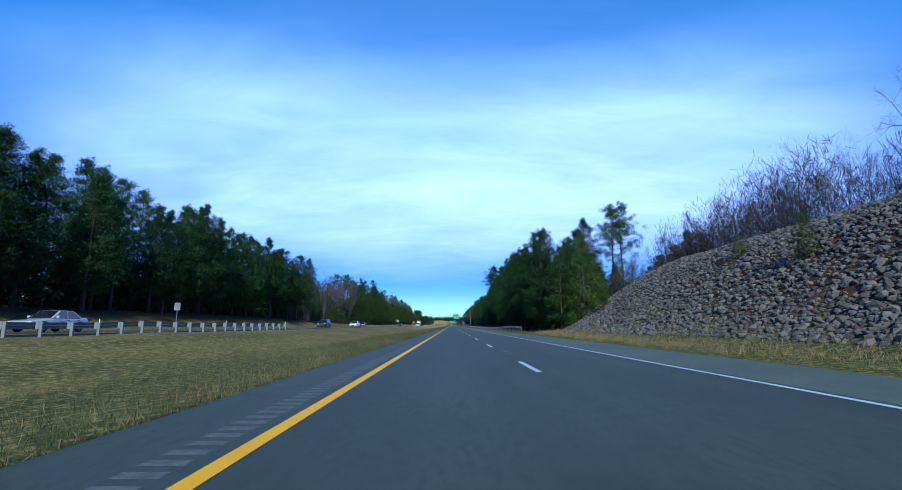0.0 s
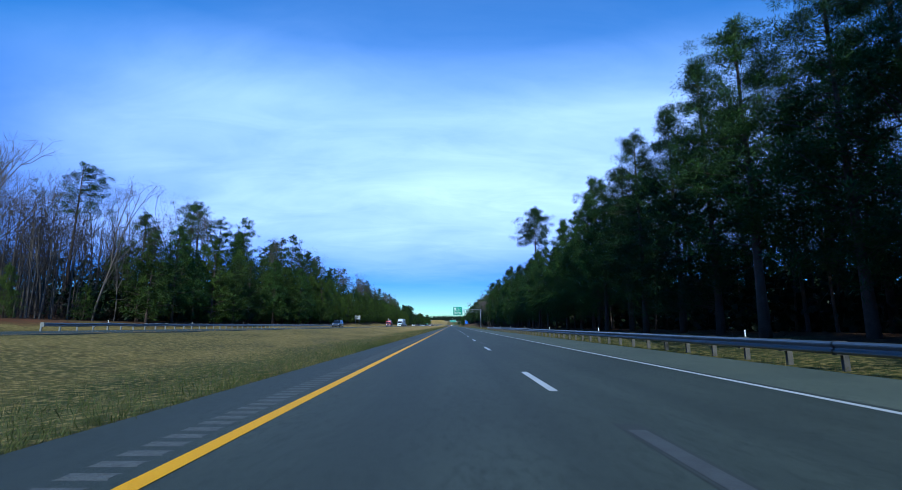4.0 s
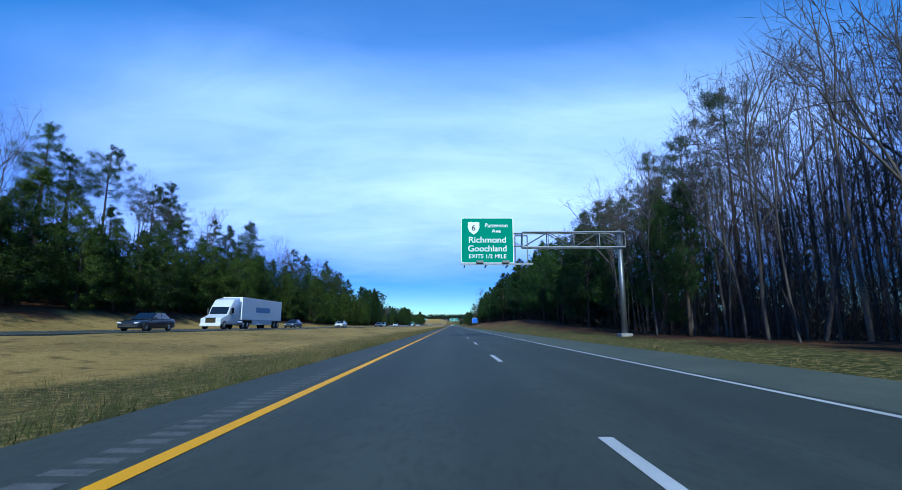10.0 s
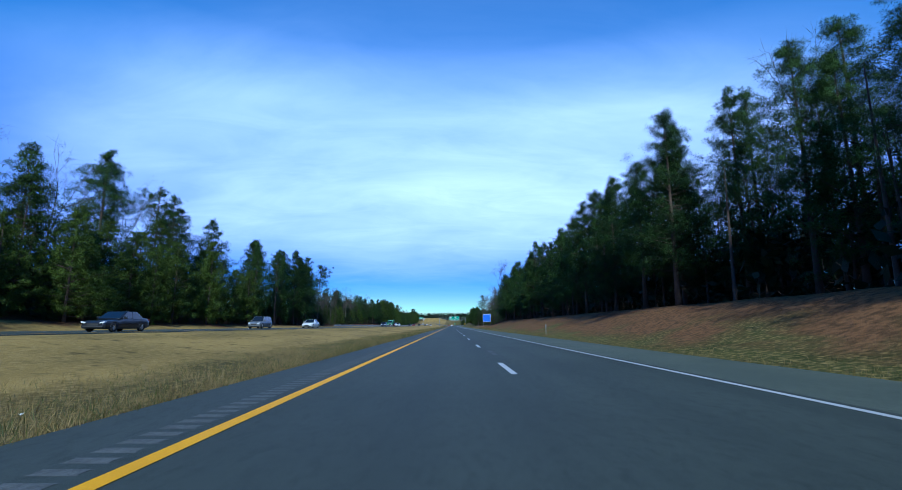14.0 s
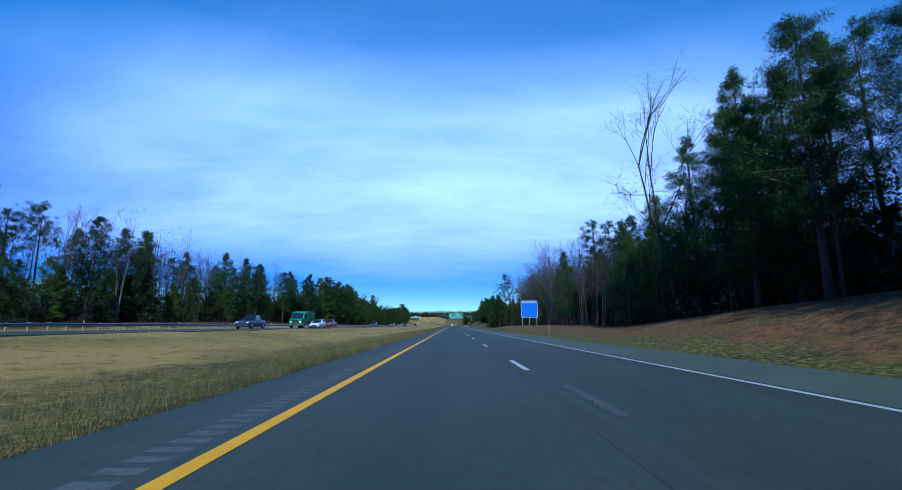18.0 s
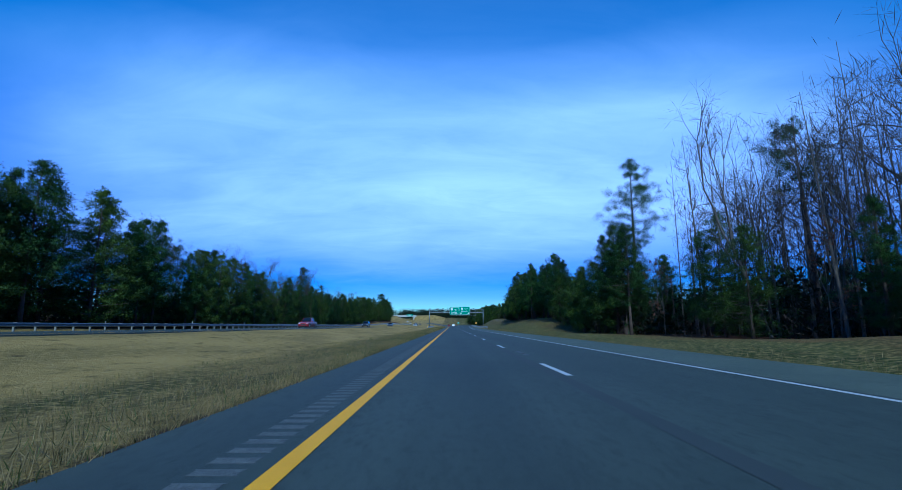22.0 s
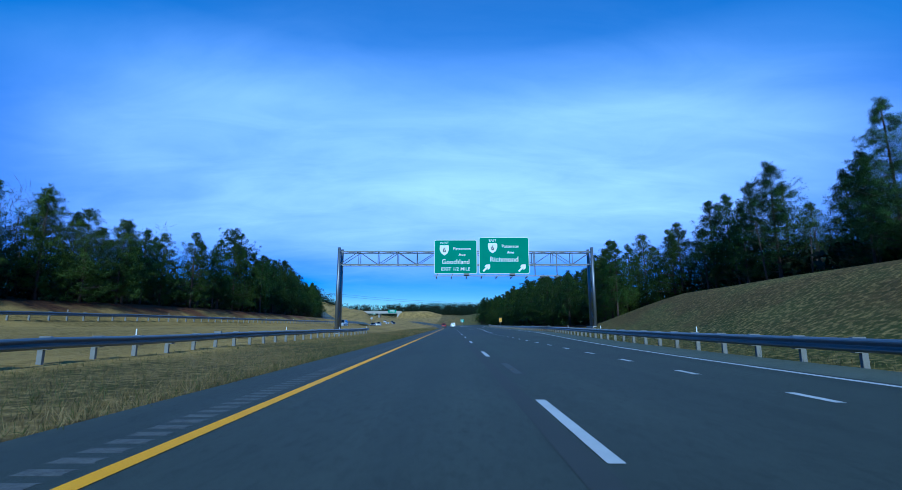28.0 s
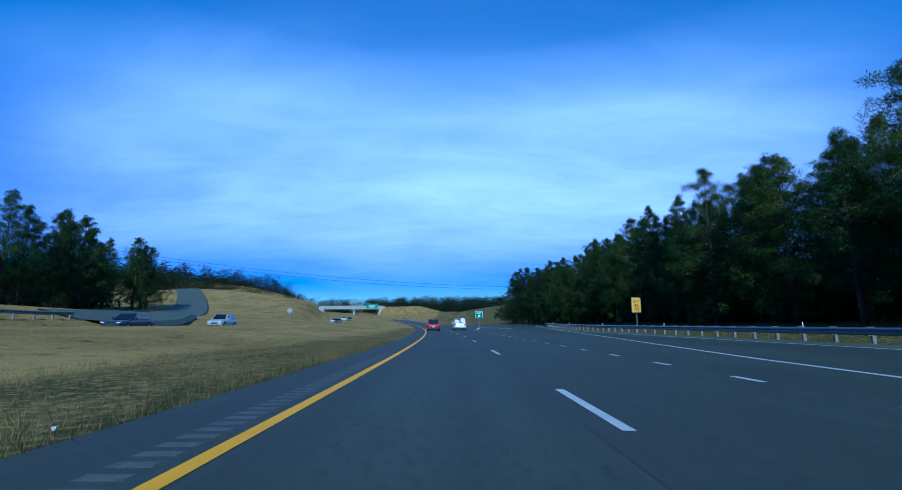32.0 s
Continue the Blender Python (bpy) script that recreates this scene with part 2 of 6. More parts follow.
    slope = math_("MULTIPLY", math_("MULTIPLY", ramp(math_("SUBTRACT", xe, math_("MULTIPLY", ramp(sep.outputs["Y"], 700.0, 780.0), 3.5)), 12.5, 15.0), ramp(sep.outputs["X"], 27.0, 22.0)), math_("MULTIPLY", ramp(sep.outputs["Y"], 430.0, 480.0), ramp(sep.outputs["Y"], 1000.0, 985.0)))
    slope = math_("MULTIPLY", slope, math_("SUBTRACT", 1.0, math_("MULTIPLY", ramp(sep.outputs["Y"], 700.0, 780.0), 0.7)))
    col = mix(math_("MULTIPLY", slope, ramp(tex(0.35, 6, (1, 0.5, 1)), 0.32, 0.54)), col, mix(ramp(tex(3.0, 5), 0.4, 0.65), (0.225, 0.112, 0.046), (0.098, 0.054, 0.024)))
    l.new(col, b.inputs["Base Color"])
    u = n.new("ShaderNodeBump")
    u.inputs["Strength"].default_value, u.inputs["Distance"].default_value = 0.9, 0.08
    l.new(tex(14.0, 6), u.inputs["Height"])
    l.new(u.outputs[0], b.inputs["Normal"])
    return m


def asphalt_material(name, base, other, streaks=True):
    """Worn asphalt: fine stones, long dark wheel tracks, faint patches."""
    m = bpy.data.materials.new(name)
    m.use_nodes = True
    n, l = m.node_tree.nodes, m.node_tree.links
    b = n["Principled BSDF"]
    b.inputs["Roughness"].default_value, b.inputs["Specular IOR Level"].default_value = 0.75, 0.22
    g = n.new("ShaderNodeNewGeometry")

    def tex(scale, detail, stretch):
        mp = n.new("ShaderNodeMapping")
        mp.inputs["Scale"].default_value = stretch
        l.new(g.outputs["Position"], mp.inputs[0])
        t = n.new("ShaderNodeTexNoise")
        t.inputs["Scale"].default_value, t.inputs["Detail"].default_value = scale, detail
        l.new(mp.outputs[0], t.inputs["Vector"])
        return t.outputs["Fac"]

    def blend(fac, lo, hi, a, c):
        r = n.new("ShaderNodeMapRange")
        r.inputs["From Min"].default_value, r.inputs["From Max"].default_value = lo, hi
        l.new(fac, r.inputs["Value"])
        x = n.new("ShaderNodeMix")
        x.data_type = "RGBA"
        for key, v in (("A", a), ("B", c)):
            if isinstance(v, tuple):
                x.inputs[key].default_value = (*v, 1)
            else:
                l.new(v, x.inputs[key])
        l.new(r.outputs[0], x.inputs["Factor"])
        return x.outputs["Result"]

    col = blend(tex(0.9, 4, (1.0, 0.012, 1)) if streaks else tex(0.5, 5, (1, 1, 1)), 0.38, 0.62, other, base)
    col = blend(tex(0.35, 5, (1, 0.5, 1)), 0.45, 0.85, col, tuple(c * 0.72 for c in other))
    col = blend(tex(14, 4, (1, 0.35, 1)), 0.47, 0.85, col, tuple(c * 0.55 for c in other))
    fine = tex(160, 2, (1, 1, 1))
    col = blend(fine, 0.45, 0.85, col, tuple(min(1, c * 1.9) for c in base))
    l.new(col, b.inputs["Base Color"])
    u = n.new("ShaderNodeBump")
    u.inputs["Strength"].default_value, u.inputs["Distance"].default_value = 0.35, 0.006
    l.new(fine, u.inputs["Height"])
    l.new(u.outputs[0], b.inputs["Normal"])
    return m


M_GROUND = ground_material()
M_ROAD = asphalt_material("road_asphalt", (0.051, 0.060, 0.049), (0.035, 0.042, 0.035))
M_SHOULDER = asphalt_material("shoulder_asphalt", (0.051, 0.059, 0.050), (0.037, 0.044, 0.039))
M_SHOULDER_R = asphalt_material("pale_shoulder_asphalt", (0.090, 0.101, 0.075), (0.066, 0.078, 0.059), False)
M_SEAM = material("fresh_asphalt_seam", (0.037, 0.042, 0.037), 0.85, other=(0.027, 0.031, 0.028), scale=1.0, fine=120)
M_WHITE_PAINT = material("white_road_paint", (0.577, 0.577, 0.562), 0.6, other=(0.390, 0.390, 0.382), scale=2.0, fine=60, bump=0.2)
M_YELLOW_PAINT = material("yellow_road_paint", (0.84, 0.415, 0.003), 0.6, other=(0.70, 0.335, 0.003), scale=1.5, fine=60, bump=0.2, spec=0.08)
M_WORN_PAINT = material("ground_off_marking", (0.074, 0.080, 0.078), 0.8, other=(0.043, 0.043, 0.044), scale=6, fine=50)
M_RUMBLE = material("milled_asphalt", (0.125, 0.130, 0.122), 0.9, other=(0.045, 0.048, 0.048), scale=9, fine=45, bump=0.5)
M_STEEL = material("galvanised_steel", (0.242, 0.257, 0.273), 0.48, 0.8, other=(0.211, 0.226, 0.242), scale=1.5, fine=25)
M_POST = material("weathered_post", (0.226, 0.226, 0.215), 0.8, other=(0.148, 0.148, 0.140), scale=5, fine=40, bump=0.2)
M_SIGN_GREEN = material("green_sign_sheeting", (0.0, 0.235, 0.135), 0.55, other=(0.0, 0.20, 0.115), scale=1.0, fine=12, spec=0.12)
M_SIGN_BLUE = material("blue_sign_sheeting", (0.01, 0.115, 0.62), 0.45, other=(0.01, 0.10, 0.54), scale=1.0, fine=12)
M_SIGN_WHITE = material("white_sign_sheeting", (0.80, 0.80, 0.78), 0.5, other=(0.70, 0.70, 0.69), scale=2, fine=20)
M_SIGN_YELLOW = material("yellow_sign_sheeting", (0.80, 0.45, 0.03), 0.5, other=(0.7, 0.38, 0.03), scale=2, fine=20)
M_SIGN_BACK = material("aluminium_sign_back", (0.42, 0.43, 0.44), 0.5, 0.7, other=(0.33, 0.34, 0.35), scale=2, fine=20)
M_BLACK = material("black_lettering", (0.02, 0.02, 0.02), 0.6)
M_BARK_PINE = material("pine_bark", (0.105, 0.072, 0.054), 0.95, other=(0.045, 0.032, 0.025), scale=3, fine=18, bump=0.6)
M_BARK_GREY = material("grey_bark", (0.128, 0.106, 0.090), 0.95, other=(0.048, 0.040, 0.034), scale=1.5, fine=22, bump=0.5, per_object=0.5)
M_PINE = leafy("pine_needles", (0.068, 0.132, 0.020), (0.010, 0.028, 0.008), 0.12)
M_YOUNG = leafy("young_pine_needles", (0.122, 0.178, 0.020), (0.018, 0.042, 0.008), 0.2)
M_CEDAR = leafy("cedar_foliage", (0.035, 0.06, 0.018), (0.015, 0.03, 0.010), 0.12)
M_DEADLEAF = leafy("dead_oak_leaves", (0.17, 0.075, 0.045), (0.09, 0.042, 0.03))
M_STRAW = leafy("straw_grass_blades", (0.36, 0.262, 0.105), (0.085, 0.064, 0.024), 0.25)
M_GREENBLADE = leafy("green_grass_blades", (0.115, 0.125, 0.032), (0.034, 0.045, 0.011), 0.25)
M_SCRUB = leafy("dry_scrub_stems", (0.075, 0.046, 0.030), (0.030, 0.019, 0.014), 0.1)
M_STONE = material("quarried_stone", (0.145, 0.112, 0.080), 0.9, other=(0.055, 0.050, 0.044), scale=1.3, fine=14, bump=0.6, per_object=0.9)
M_CONCRETE = material("bridge_concrete", (0.42, 0.40, 0.36), 0.9, other=(0.30, 0.29, 0.26), scale=0.5, fine=8, bump=0.3)
# needle green taken close to black: the woods' inner shade is in the colour
M_SHADED_WOOD = leafy("far_wood_foliage", (0.016, 0.028, 0.007), (0.006, 0.012, 0.004), 0.1)
M_FARBARE = leafy("far_bare_twigs", (0.082, 0.064, 0.054), (0.036, 0.029, 0.025), 0.05)
M_CABLE = material("black_cable", (0.03, 0.03, 0.035), 0.6)


# ---- geometry helpers ----
class Geo:
    """Collects vertices and faces of one mesh."""

    def __init__(self):
        self.v, self.f, self.smooth = [], [], False

    def add(self, verts, faces):
        o = len(self.v)
        self.v += [tuple(p) for p in verts]
        self.f += [tuple(i + o for i in f) for f in faces]
        return self

    def box(self, x0, x1, y0, y1, z0, z1):
        return self.add([(x, y, z) for z in (z0, z1) for y in (y0, y1) for x in (x0, x1)],
                        [(0, 2, 3, 1), (4, 5, 7, 6), (0, 1, 5, 4), (2, 6, 7, 3), (0, 4, 6, 2), (1, 3, 7, 5)])

    def tube(self, a, b, ra, rb=None, n=8, caps=True):
        a, b = Vector(a), Vector(b)
        rb = ra if rb is None else rb
        w = (b - a).normalized()
        u = w.orthogonal().normalized()
        k = w.cross(u)
        ring = [(math.cos(2 * math.pi * i / n), math.sin(2 * math.pi * i / n)) for i in range(n)]
        vs = [a + (u * c + k * s) * ra for c, s in ring] + [b + (u * c + k * s) * rb for c, s in ring]
        fs = [(i, (i + 1) % n, n + (i + 1) % n, n + i) for i in range(n)]
        if caps:
            fs += [tuple(range(n - 1, -1, -1)), tuple(range(n, 2 * n))]
        return self.add(vs, fs)

    def loft(self, rings, closed=True, caps=False):
        n = len(rings[0])
        vs = [p for r in rings for p in r]
        fs = []
        for j in range(len(rings) - 1):
            for i in range(n if closed else n - 1):
                k = (i + 1) % n
                fs.append((j * n + i, j * n + k, (j + 1) * n + k, (j + 1) * n + i))
        if caps:
            fs += [tuple(range(n - 1, -1, -1)), tuple((len(rings) - 1) * n + i for i in range(n))]
        return self.add(vs, fs)

    def prism(self, poly, axis, a, b):
        """A flat outline, pushed along an axis from a to b."""
        def at(p, h):
            return (h, p[0], p[1]) if axis == "x" else (p[0], h, p[1]) if axis == "y" else (p[0], p[1], h)
        n = len(poly)
        return self.add([at(p, a) for p in poly] + [at(p, b) for p in poly],
                        [(i, (i + 1) % n, n + (i + 1) % n, n + i) for i in range(n)] + [tuple(range(n - 1, -1, -1)), tuple(range(n, 2 * n))])

    def mesh(self, name, mat=None, smooth=False):
        me = bpy.data.meshes.new(name)
        me.from_pydata(self.v, [], self.f)
        if mat:
            me.materials.append(mat)
        if smooth:
            me.polygons.foreach_set("use_smooth", [True] * len(me.polygons))
        me.update()
        return me


def tidy(me, bevel=0.0, segments=2):
    """Makes the faces point outwards and rounds the edges."""
    bm = bmesh.new()
    bm.from_mesh(me)
    bmesh.ops.recalc_face_normals(bm, faces=bm.faces)
    if bevel:
        sharp = [e for e in bm.edges if len(e.link_faces) == 2 and e.calc_face_angle(0) > 0.5]
        bmesh.ops.bevel(bm, geom=sharp, offset=bevel, segments=segments, profile=0.6, affect="EDGES", clamp_overlap=True)
    bm.to_mesh(me)
    bm.free()
    return me


def part(name, geo, mat, parent, label="", bevel=0.0, smooth=False, at=None):
    """Links a mesh as one object under a thing or under a part."""
    me = geo.mesh(name, mat, smooth) if isinstance(geo, Geo) else geo
    if isinstance(geo, Geo):
        tidy(me, bevel)
    ob = new(name, me)
    ob.parent = parent
    if at is not None:
        ob.matrix_basis = at
    return tagged(ob, label)


def thing(name, at, label, category, group="", kind=""):
    ob = new(name)
    ob.matrix_basis = at
    ob.empty_display_size = 0.3
    return tagged(ob, label, category, group, kind)


def smoothstep(a, b, x):
    t = min(1.0, max(0.0, (x - a) / (b - a)))
    return t * t * (3 - 2 * t)


# ---- the lie of the land: x across the road from the yellow line, s along it ----
CURVE_AT, CURVE_R = 1078.0, 1000.0


def bend(s):
    d = max(0.0, s - CURVE_AT)
    return -d * d / (2 * CURVE_R) if d < 420 else -(420 * 420 / (2 * CURVE_R) + (d - 420) * 420 / CURVE_R)


def rise(s):
    d = max(0.0, s - 1085.0)
    return 0.000068 * d * d if d < 330 else 7.4 + 0.045 * min(d - 330, 150)


def ramp_edge(s):
    """The right edge line: lane, then exit lane, then the ramp that leaves."""
    e = 7.32 + 2.3 * smoothstep(872, 925, s) + 4.2 * smoothstep(945, 1010, s)
    if s > 1010:
        e += 0.035 * (s - 1010)
    if s > 1125:
        e += (s - 1125) ** 2 / 400.0
    return e


def pave_right(s):
    return ramp_edge(s) + (3.3 if s < 880 else 3.3 - 1.5 * smoothstep(880, 930, s))


def lump(x, s, cx, cs, rx, rs, h):
    return h * math.exp(-((x - cx) / rx) ** 2 - ((s - cs) / rs) ** 2)


def bank_right(s):
    """Height of the bank behind the right verge."""
    b = 7.9 * smoothstep(102, 46, s)
    b += 0.6 * smoothstep(70, 110, s) * smoothstep(400, 300, s)
    b += 2.6 * smoothstep(370, 470, s) * smoothstep(660, 610, s)
    b += 1.0 * smoothstep(610, 680, s) * smoothstep(770, 740, s)
    b += 2.6 * smoothstep(800, 830, s) * smoothstep(930, 890, s) + 3.4 * smoothstep(890, 930, s) * smoothstep(1010, 975, s)
    return b + 0.6 * smoothstep(975, 1010, s)


def toe_right(s):
    """Where the bank behind the right verge begins to climb."""
    return pave_right(min(s, 1200.0)) + (2.6 + 8.0 * smoothstep(56, 88, s) if s < 100 else 10.6 - 9.2 * smoothstep(100, 125, s))


def sup(x, s):
    """The exit ramp leans up towards its outer edge."""
    return 0.030 * smoothstep(880, 945, s) * min(22.0, max(0.0, x - 8.0))


def land(x, s):
    """Height of the ground; x is measured from the yellow line, also round the bend."""
    z = 0.0
    if x > 0:
        e = pave_right(min(s, 1200.0)) + 0.6
        w = 13.5 if s < 90 else 9.0
        z = -0.06 + 0.12 * smoothstep(e, e + 1.5, x) + bank_right(s) * smoothstep(toe_right(s), toe_right(s) + w, x)
        z += 0.02 * max(0.0, min(x, 80) - 30)
    else:
        z = -0.05 - 0.40 * smoothstep(-1.6, -6, x) * (1 - 0.95 * smoothstep(895, 925, s)) + 1.0 * smoothstep(-7, -18.2, x)
        z += 1.6 * smoothstep(-31.8, -39, x) * (1.0 + 0.5 * math.sin(s * 0.02)) + 1.2 * smoothstep(-40, -70, x)
        z += 4.0 * smoothstep(-38.5, -52, x) * smoothstep(190, 240, s) * smoothstep(600, 540, s)
        z += 0.6 * smoothstep(-31.4, -32.0, x) * smoothstep(930, 985, s)
        z -= 1.2 * smoothstep(-32, -38, x) * smoothstep(560, 640, s) * smoothstep(1000, 900, s)
    z += (lump(x, s, -60, 1240, 27, 34, 5.6) + lump(x, s, -42, 1275, 16, 34, 4.2)) * smoothstep(-33, -42, x)
    z += 6.5 * smoothstep(1110, 1240, s) * smoothstep(-42, -95, x) + lump(x, s, 42, 1278, 26, 28, 5.5) * smoothstep(10, 22, x) + lump(x, s, 95, 1330, 40, 50, 5)
    z += lump(x, s, -190, 1480, 110, 90, 16) + sup(x, s)
    z += 6.6 * smoothstep(9.5, 14, x) * smoothstep(70, 40, x) * math.exp(-((s - 1446) / 14) ** 2) + 6.6 * smoothstep(-36, -42, x) * math.exp(-((s - 1446) / 14) ** 2)
    rough = noise.noise((x * 0.25, s * 0.25, 0)) * 0.10 * (1 if x < -2.5 or x > pave_right(s) + 1.5 else 0)
    return z + rise(s) + rough


def place(x, s, dz=0.0, turn=0.0):
    """A pose on the ground at x across and s along."""
    return pose(x + bend(s), s, land(x, s) + dz, 0, 0, turn)


OPP_Z = 0.55


def flat(x, s):
    """Height of the carriageways."""
    return (OPP_Z if x < -15 else sup(x, s)) + rise(s)


# ---- ground ----
xs = [-4200, -2200, -1200, -700, -420, -260, -180, -135, -105, -88, -75, -65, -57, -50, -45, -42, -39.5, -37.5, -36, -34.5, -33, -32, -30, -25, -20,
      -18.4, -17, -15, -13, -11, -9, -7.5, -6, -4.5, -3.4, -2.4, -1.65, 0, 4, 8, 10.4, 11, 11.7, 12.5, 13.3, 14.2, 15.2, 16.3, 17.5, 18.8, 20.2, 21.7, 23.3, 25,
      27, 30, 34, 39, 45, 53, 63, 76, 92, 115, 150, 210, 300, 450, 750, 1300, 2300, 4200]
ys = [-3500, -1500, -700, -350, -180, -110, -80, -60, -45] + [-35 + 4.0 * i for i in range(346)] + [1352 + 8.0 * i for i in range(22)] + [1560, 1620, 1700, 2000, 2600, 3500, 4700]
gv = [(x + bend(y), y, land(x, y) + (0.004 * max(0, y - 2200) if y > 2200 else 0)) for y in ys for x in xs]
nx = len(xs)
gf = [(j * nx + i, j * nx + i + 1, (j + 1) * nx + i + 1, (j + 1) * nx + i) for j in range(len(ys) - 1) for i in range(nx - 1)]
ground_mesh = Geo()
ground_mesh.v, ground_mesh.f = gv, gf
tagged(new("ground", ground_mesh.mesh("ground", M_GROUND, True)), "straw-coloured winter grass verges with brown leaf litter under the woods", "ground", kind="structure")


def strip(name, left, right, s0, s1, z, mat, step=6.0, thick=0.0, parent=None):
    """A band along the road between two edges, which may change along it."""
    g = Geo()
    n = max(1, int(math.ceil((s1 - s0) / step)))
    rows = []
    for i in range(n + 1):
        s = s0 + (s1 - s0) * i / n
        a, c = (left(s) if callable(left) else left), (right(s) if callable(right) else right)
        b = bend(s)
        ring = [(a + b, s, flat(a, s) + z), (c + b, s, flat(c, s) + z)]
        if thick:
            ring = [(a + b - 0.05, s, flat(a, s) + z - thick)] + ring + [(c + b + 0.05, s, flat(c, s) + z - thick)]
        rows.append(ring)
    g.loft(rows, closed=False)
    me = g.mesh(name, mat)
    tidy(me)
    if me.polygons[len(me.polygons) // 2].normal.z < 0:
        me.flip_normals()
    ob = new(name, me)
    ob.parent = parent
    return ob


S0, S1 = -60.0, 1490.0
road = strip("road", -0.25, lambda s: min(ramp_edge(s) + 0.25, 8.0), S0, S1, 0.03, M_ROAD, thick=0.12)
tagged(strip("exit_ramp", 8.0, lambda s: max(8.01, ramp_edge(s) + 0.25), 884, 1200, 0.03, M_ROAD, thick=0.12), "dark asphalt exit ramp leaning outwards", "road", kind="structure")
tagged(road, "dark grey asphalt carriageway with painted lane lines", "road", kind="structure")
tagged(strip("shoulder_left", -1.55, -0.25, S0, S1, 0.03, M_SHOULDER, thick=0.12), "narrow dark asphalt shoulder with a rumble strip", "shoulder", kind="structure")
tagged(strip("shoulder_right", lambda s: ramp_edge(s) + 0.25, pave_right, S0, 1200, 0.03, M_SHOULDER_R, thick=0.12), "wide pale asphalt shoulder", "shoulder", kind="structure")
opp = strip("opposite_road", -31.3, -19.0, S0, S1, 0.06, M_ROAD, thick=0.15)
tagged(opp, "dark asphalt carriageway for oncoming traffic across the median", "road", kind="structure")


def mark(name, l, r, s0, s1, mat, parent, z=0.036, step=6.0):
    return strip(name, l, r, s0, s1, z, mat, step, parent=parent)


mark("yellow_edge_line", -0.085, 0.085, S0, S1, M_YELLOW_PAINT, road)
mark("white_edge_line", lambda s: ramp_edge(s) - 0.07, lambda s: ramp_edge(s) + 0.07, S0, 1190, M_WHITE_PAINT, road)
mark("asphalt_seam", 3.30, 3.56, 548.0, 1100.0, M_SEAM, road, 0.0335)
for k in range(-5, 112):
    mark("lane_dash", 3.60, 3.74, k * 12.192, k * 12.192 + 3.048, M_WHITE_PAINT, road)
for k in range(-5, 112, 2):
    mark("seal_patch", 3.74, 4.02, k * 12.192 + 6.4, k * 12.192 + 9.7, M_SEAM, road, 0.0335)
    mark("worn_patch", 3.79, 3.97, k * 12.192 + 6.6, k * 12.192 + 9.4, M_WORN_PAINT, road, 0.0365)
STUD = tidy(Geo().prism([(-0.05, 0.0), (-0.03, 0.02), (0.03, 0.02), (0.05, 0.0)], "x", -0.05, 0.05).mesh("road_stud", M_WORN_PAINT))
for k in range(-5, 90, 2):
    ob = new("road_stud", STUD)
    ob.parent, ob.matrix_basis = road, pose(3.86, k * 12.192 + 7.6, 0.036)
for k in range(27):
    mark("exit_lane_dot", 7.56, 7.72, 905 + k * 3.658, 905.95 + k * 3.658, M_WHITE_PAINT, road)
def gore(s):
    """The line between the exit lane and the ramp."""
    return 8.15 + 2.0 * smoothstep(1002, 1062, s) + 0.14 * max(0.0, s - 1078)


mark("exit_edge_line", lambda s: gore(s) - 0.08, lambda s: gore(s) + 0.08, 1000, 1140, M_WHITE_PAINT, road, 0.038)
for side, x0 in ((-1, 9.0), (1, 15.0)):
    mark("gore_chevron", lambda s: x0 + (12.0 - x0) * (s - 1150) / 18 - 0.25, lambda s: x0 + (12.0 - x0) * (s - 1150) / 18 + 0.25, 1150, 1168, M_WHITE_PAINT, road, 0.04)
for k in range(30):
    mark("exit_lane_dot", 7.56, 7.72, 1044 + k * 3.658, 1044.95 + k * 3.658, M_WHITE_PAINT, road)
mark("yellow_edge_line", -20.42, -20.25, S0, S1, M_YELLOW_PAINT, opp, 0.066)
mark("white_edge_line", -27.8, -27.65, S0, S1, M_WHITE_PAINT, opp, 0.066)
for k in range(-5, 112):
    mark("lane_dash", -24.1, -23.96, k * 12.192, k * 12.192 + 3.048, M_WHITE_PAINT, opp, 0.066)

# ---- rumble strip ----
g = Geo()
for k in range(3640):
    s = -5 + k * 0.3
    if s > 1086:
        break
    g.add([(-0.62, s, 0.0312), (-0.24, s, 0.0312), (-0.26, s + 0.03, 0.0335), (-0.60, s + 0.03, 0.0335), (-0.26, s + 0.13, 0.0335), (-0.60, s + 0.13, 0.0335),
           (-0.62, s + 0.16, 0.0315), (-0.24, s + 0.16, 0.0315)], [(0, 1, 2, 3), (3, 2, 4, 5), (5, 4, 7, 6)])
tagged(new("rumble_strip", g.mesh("rumble_strip", M_RUMBLE)), "pale milled rumble bars across the left shoulder", "rumble strip", kind="stuff")


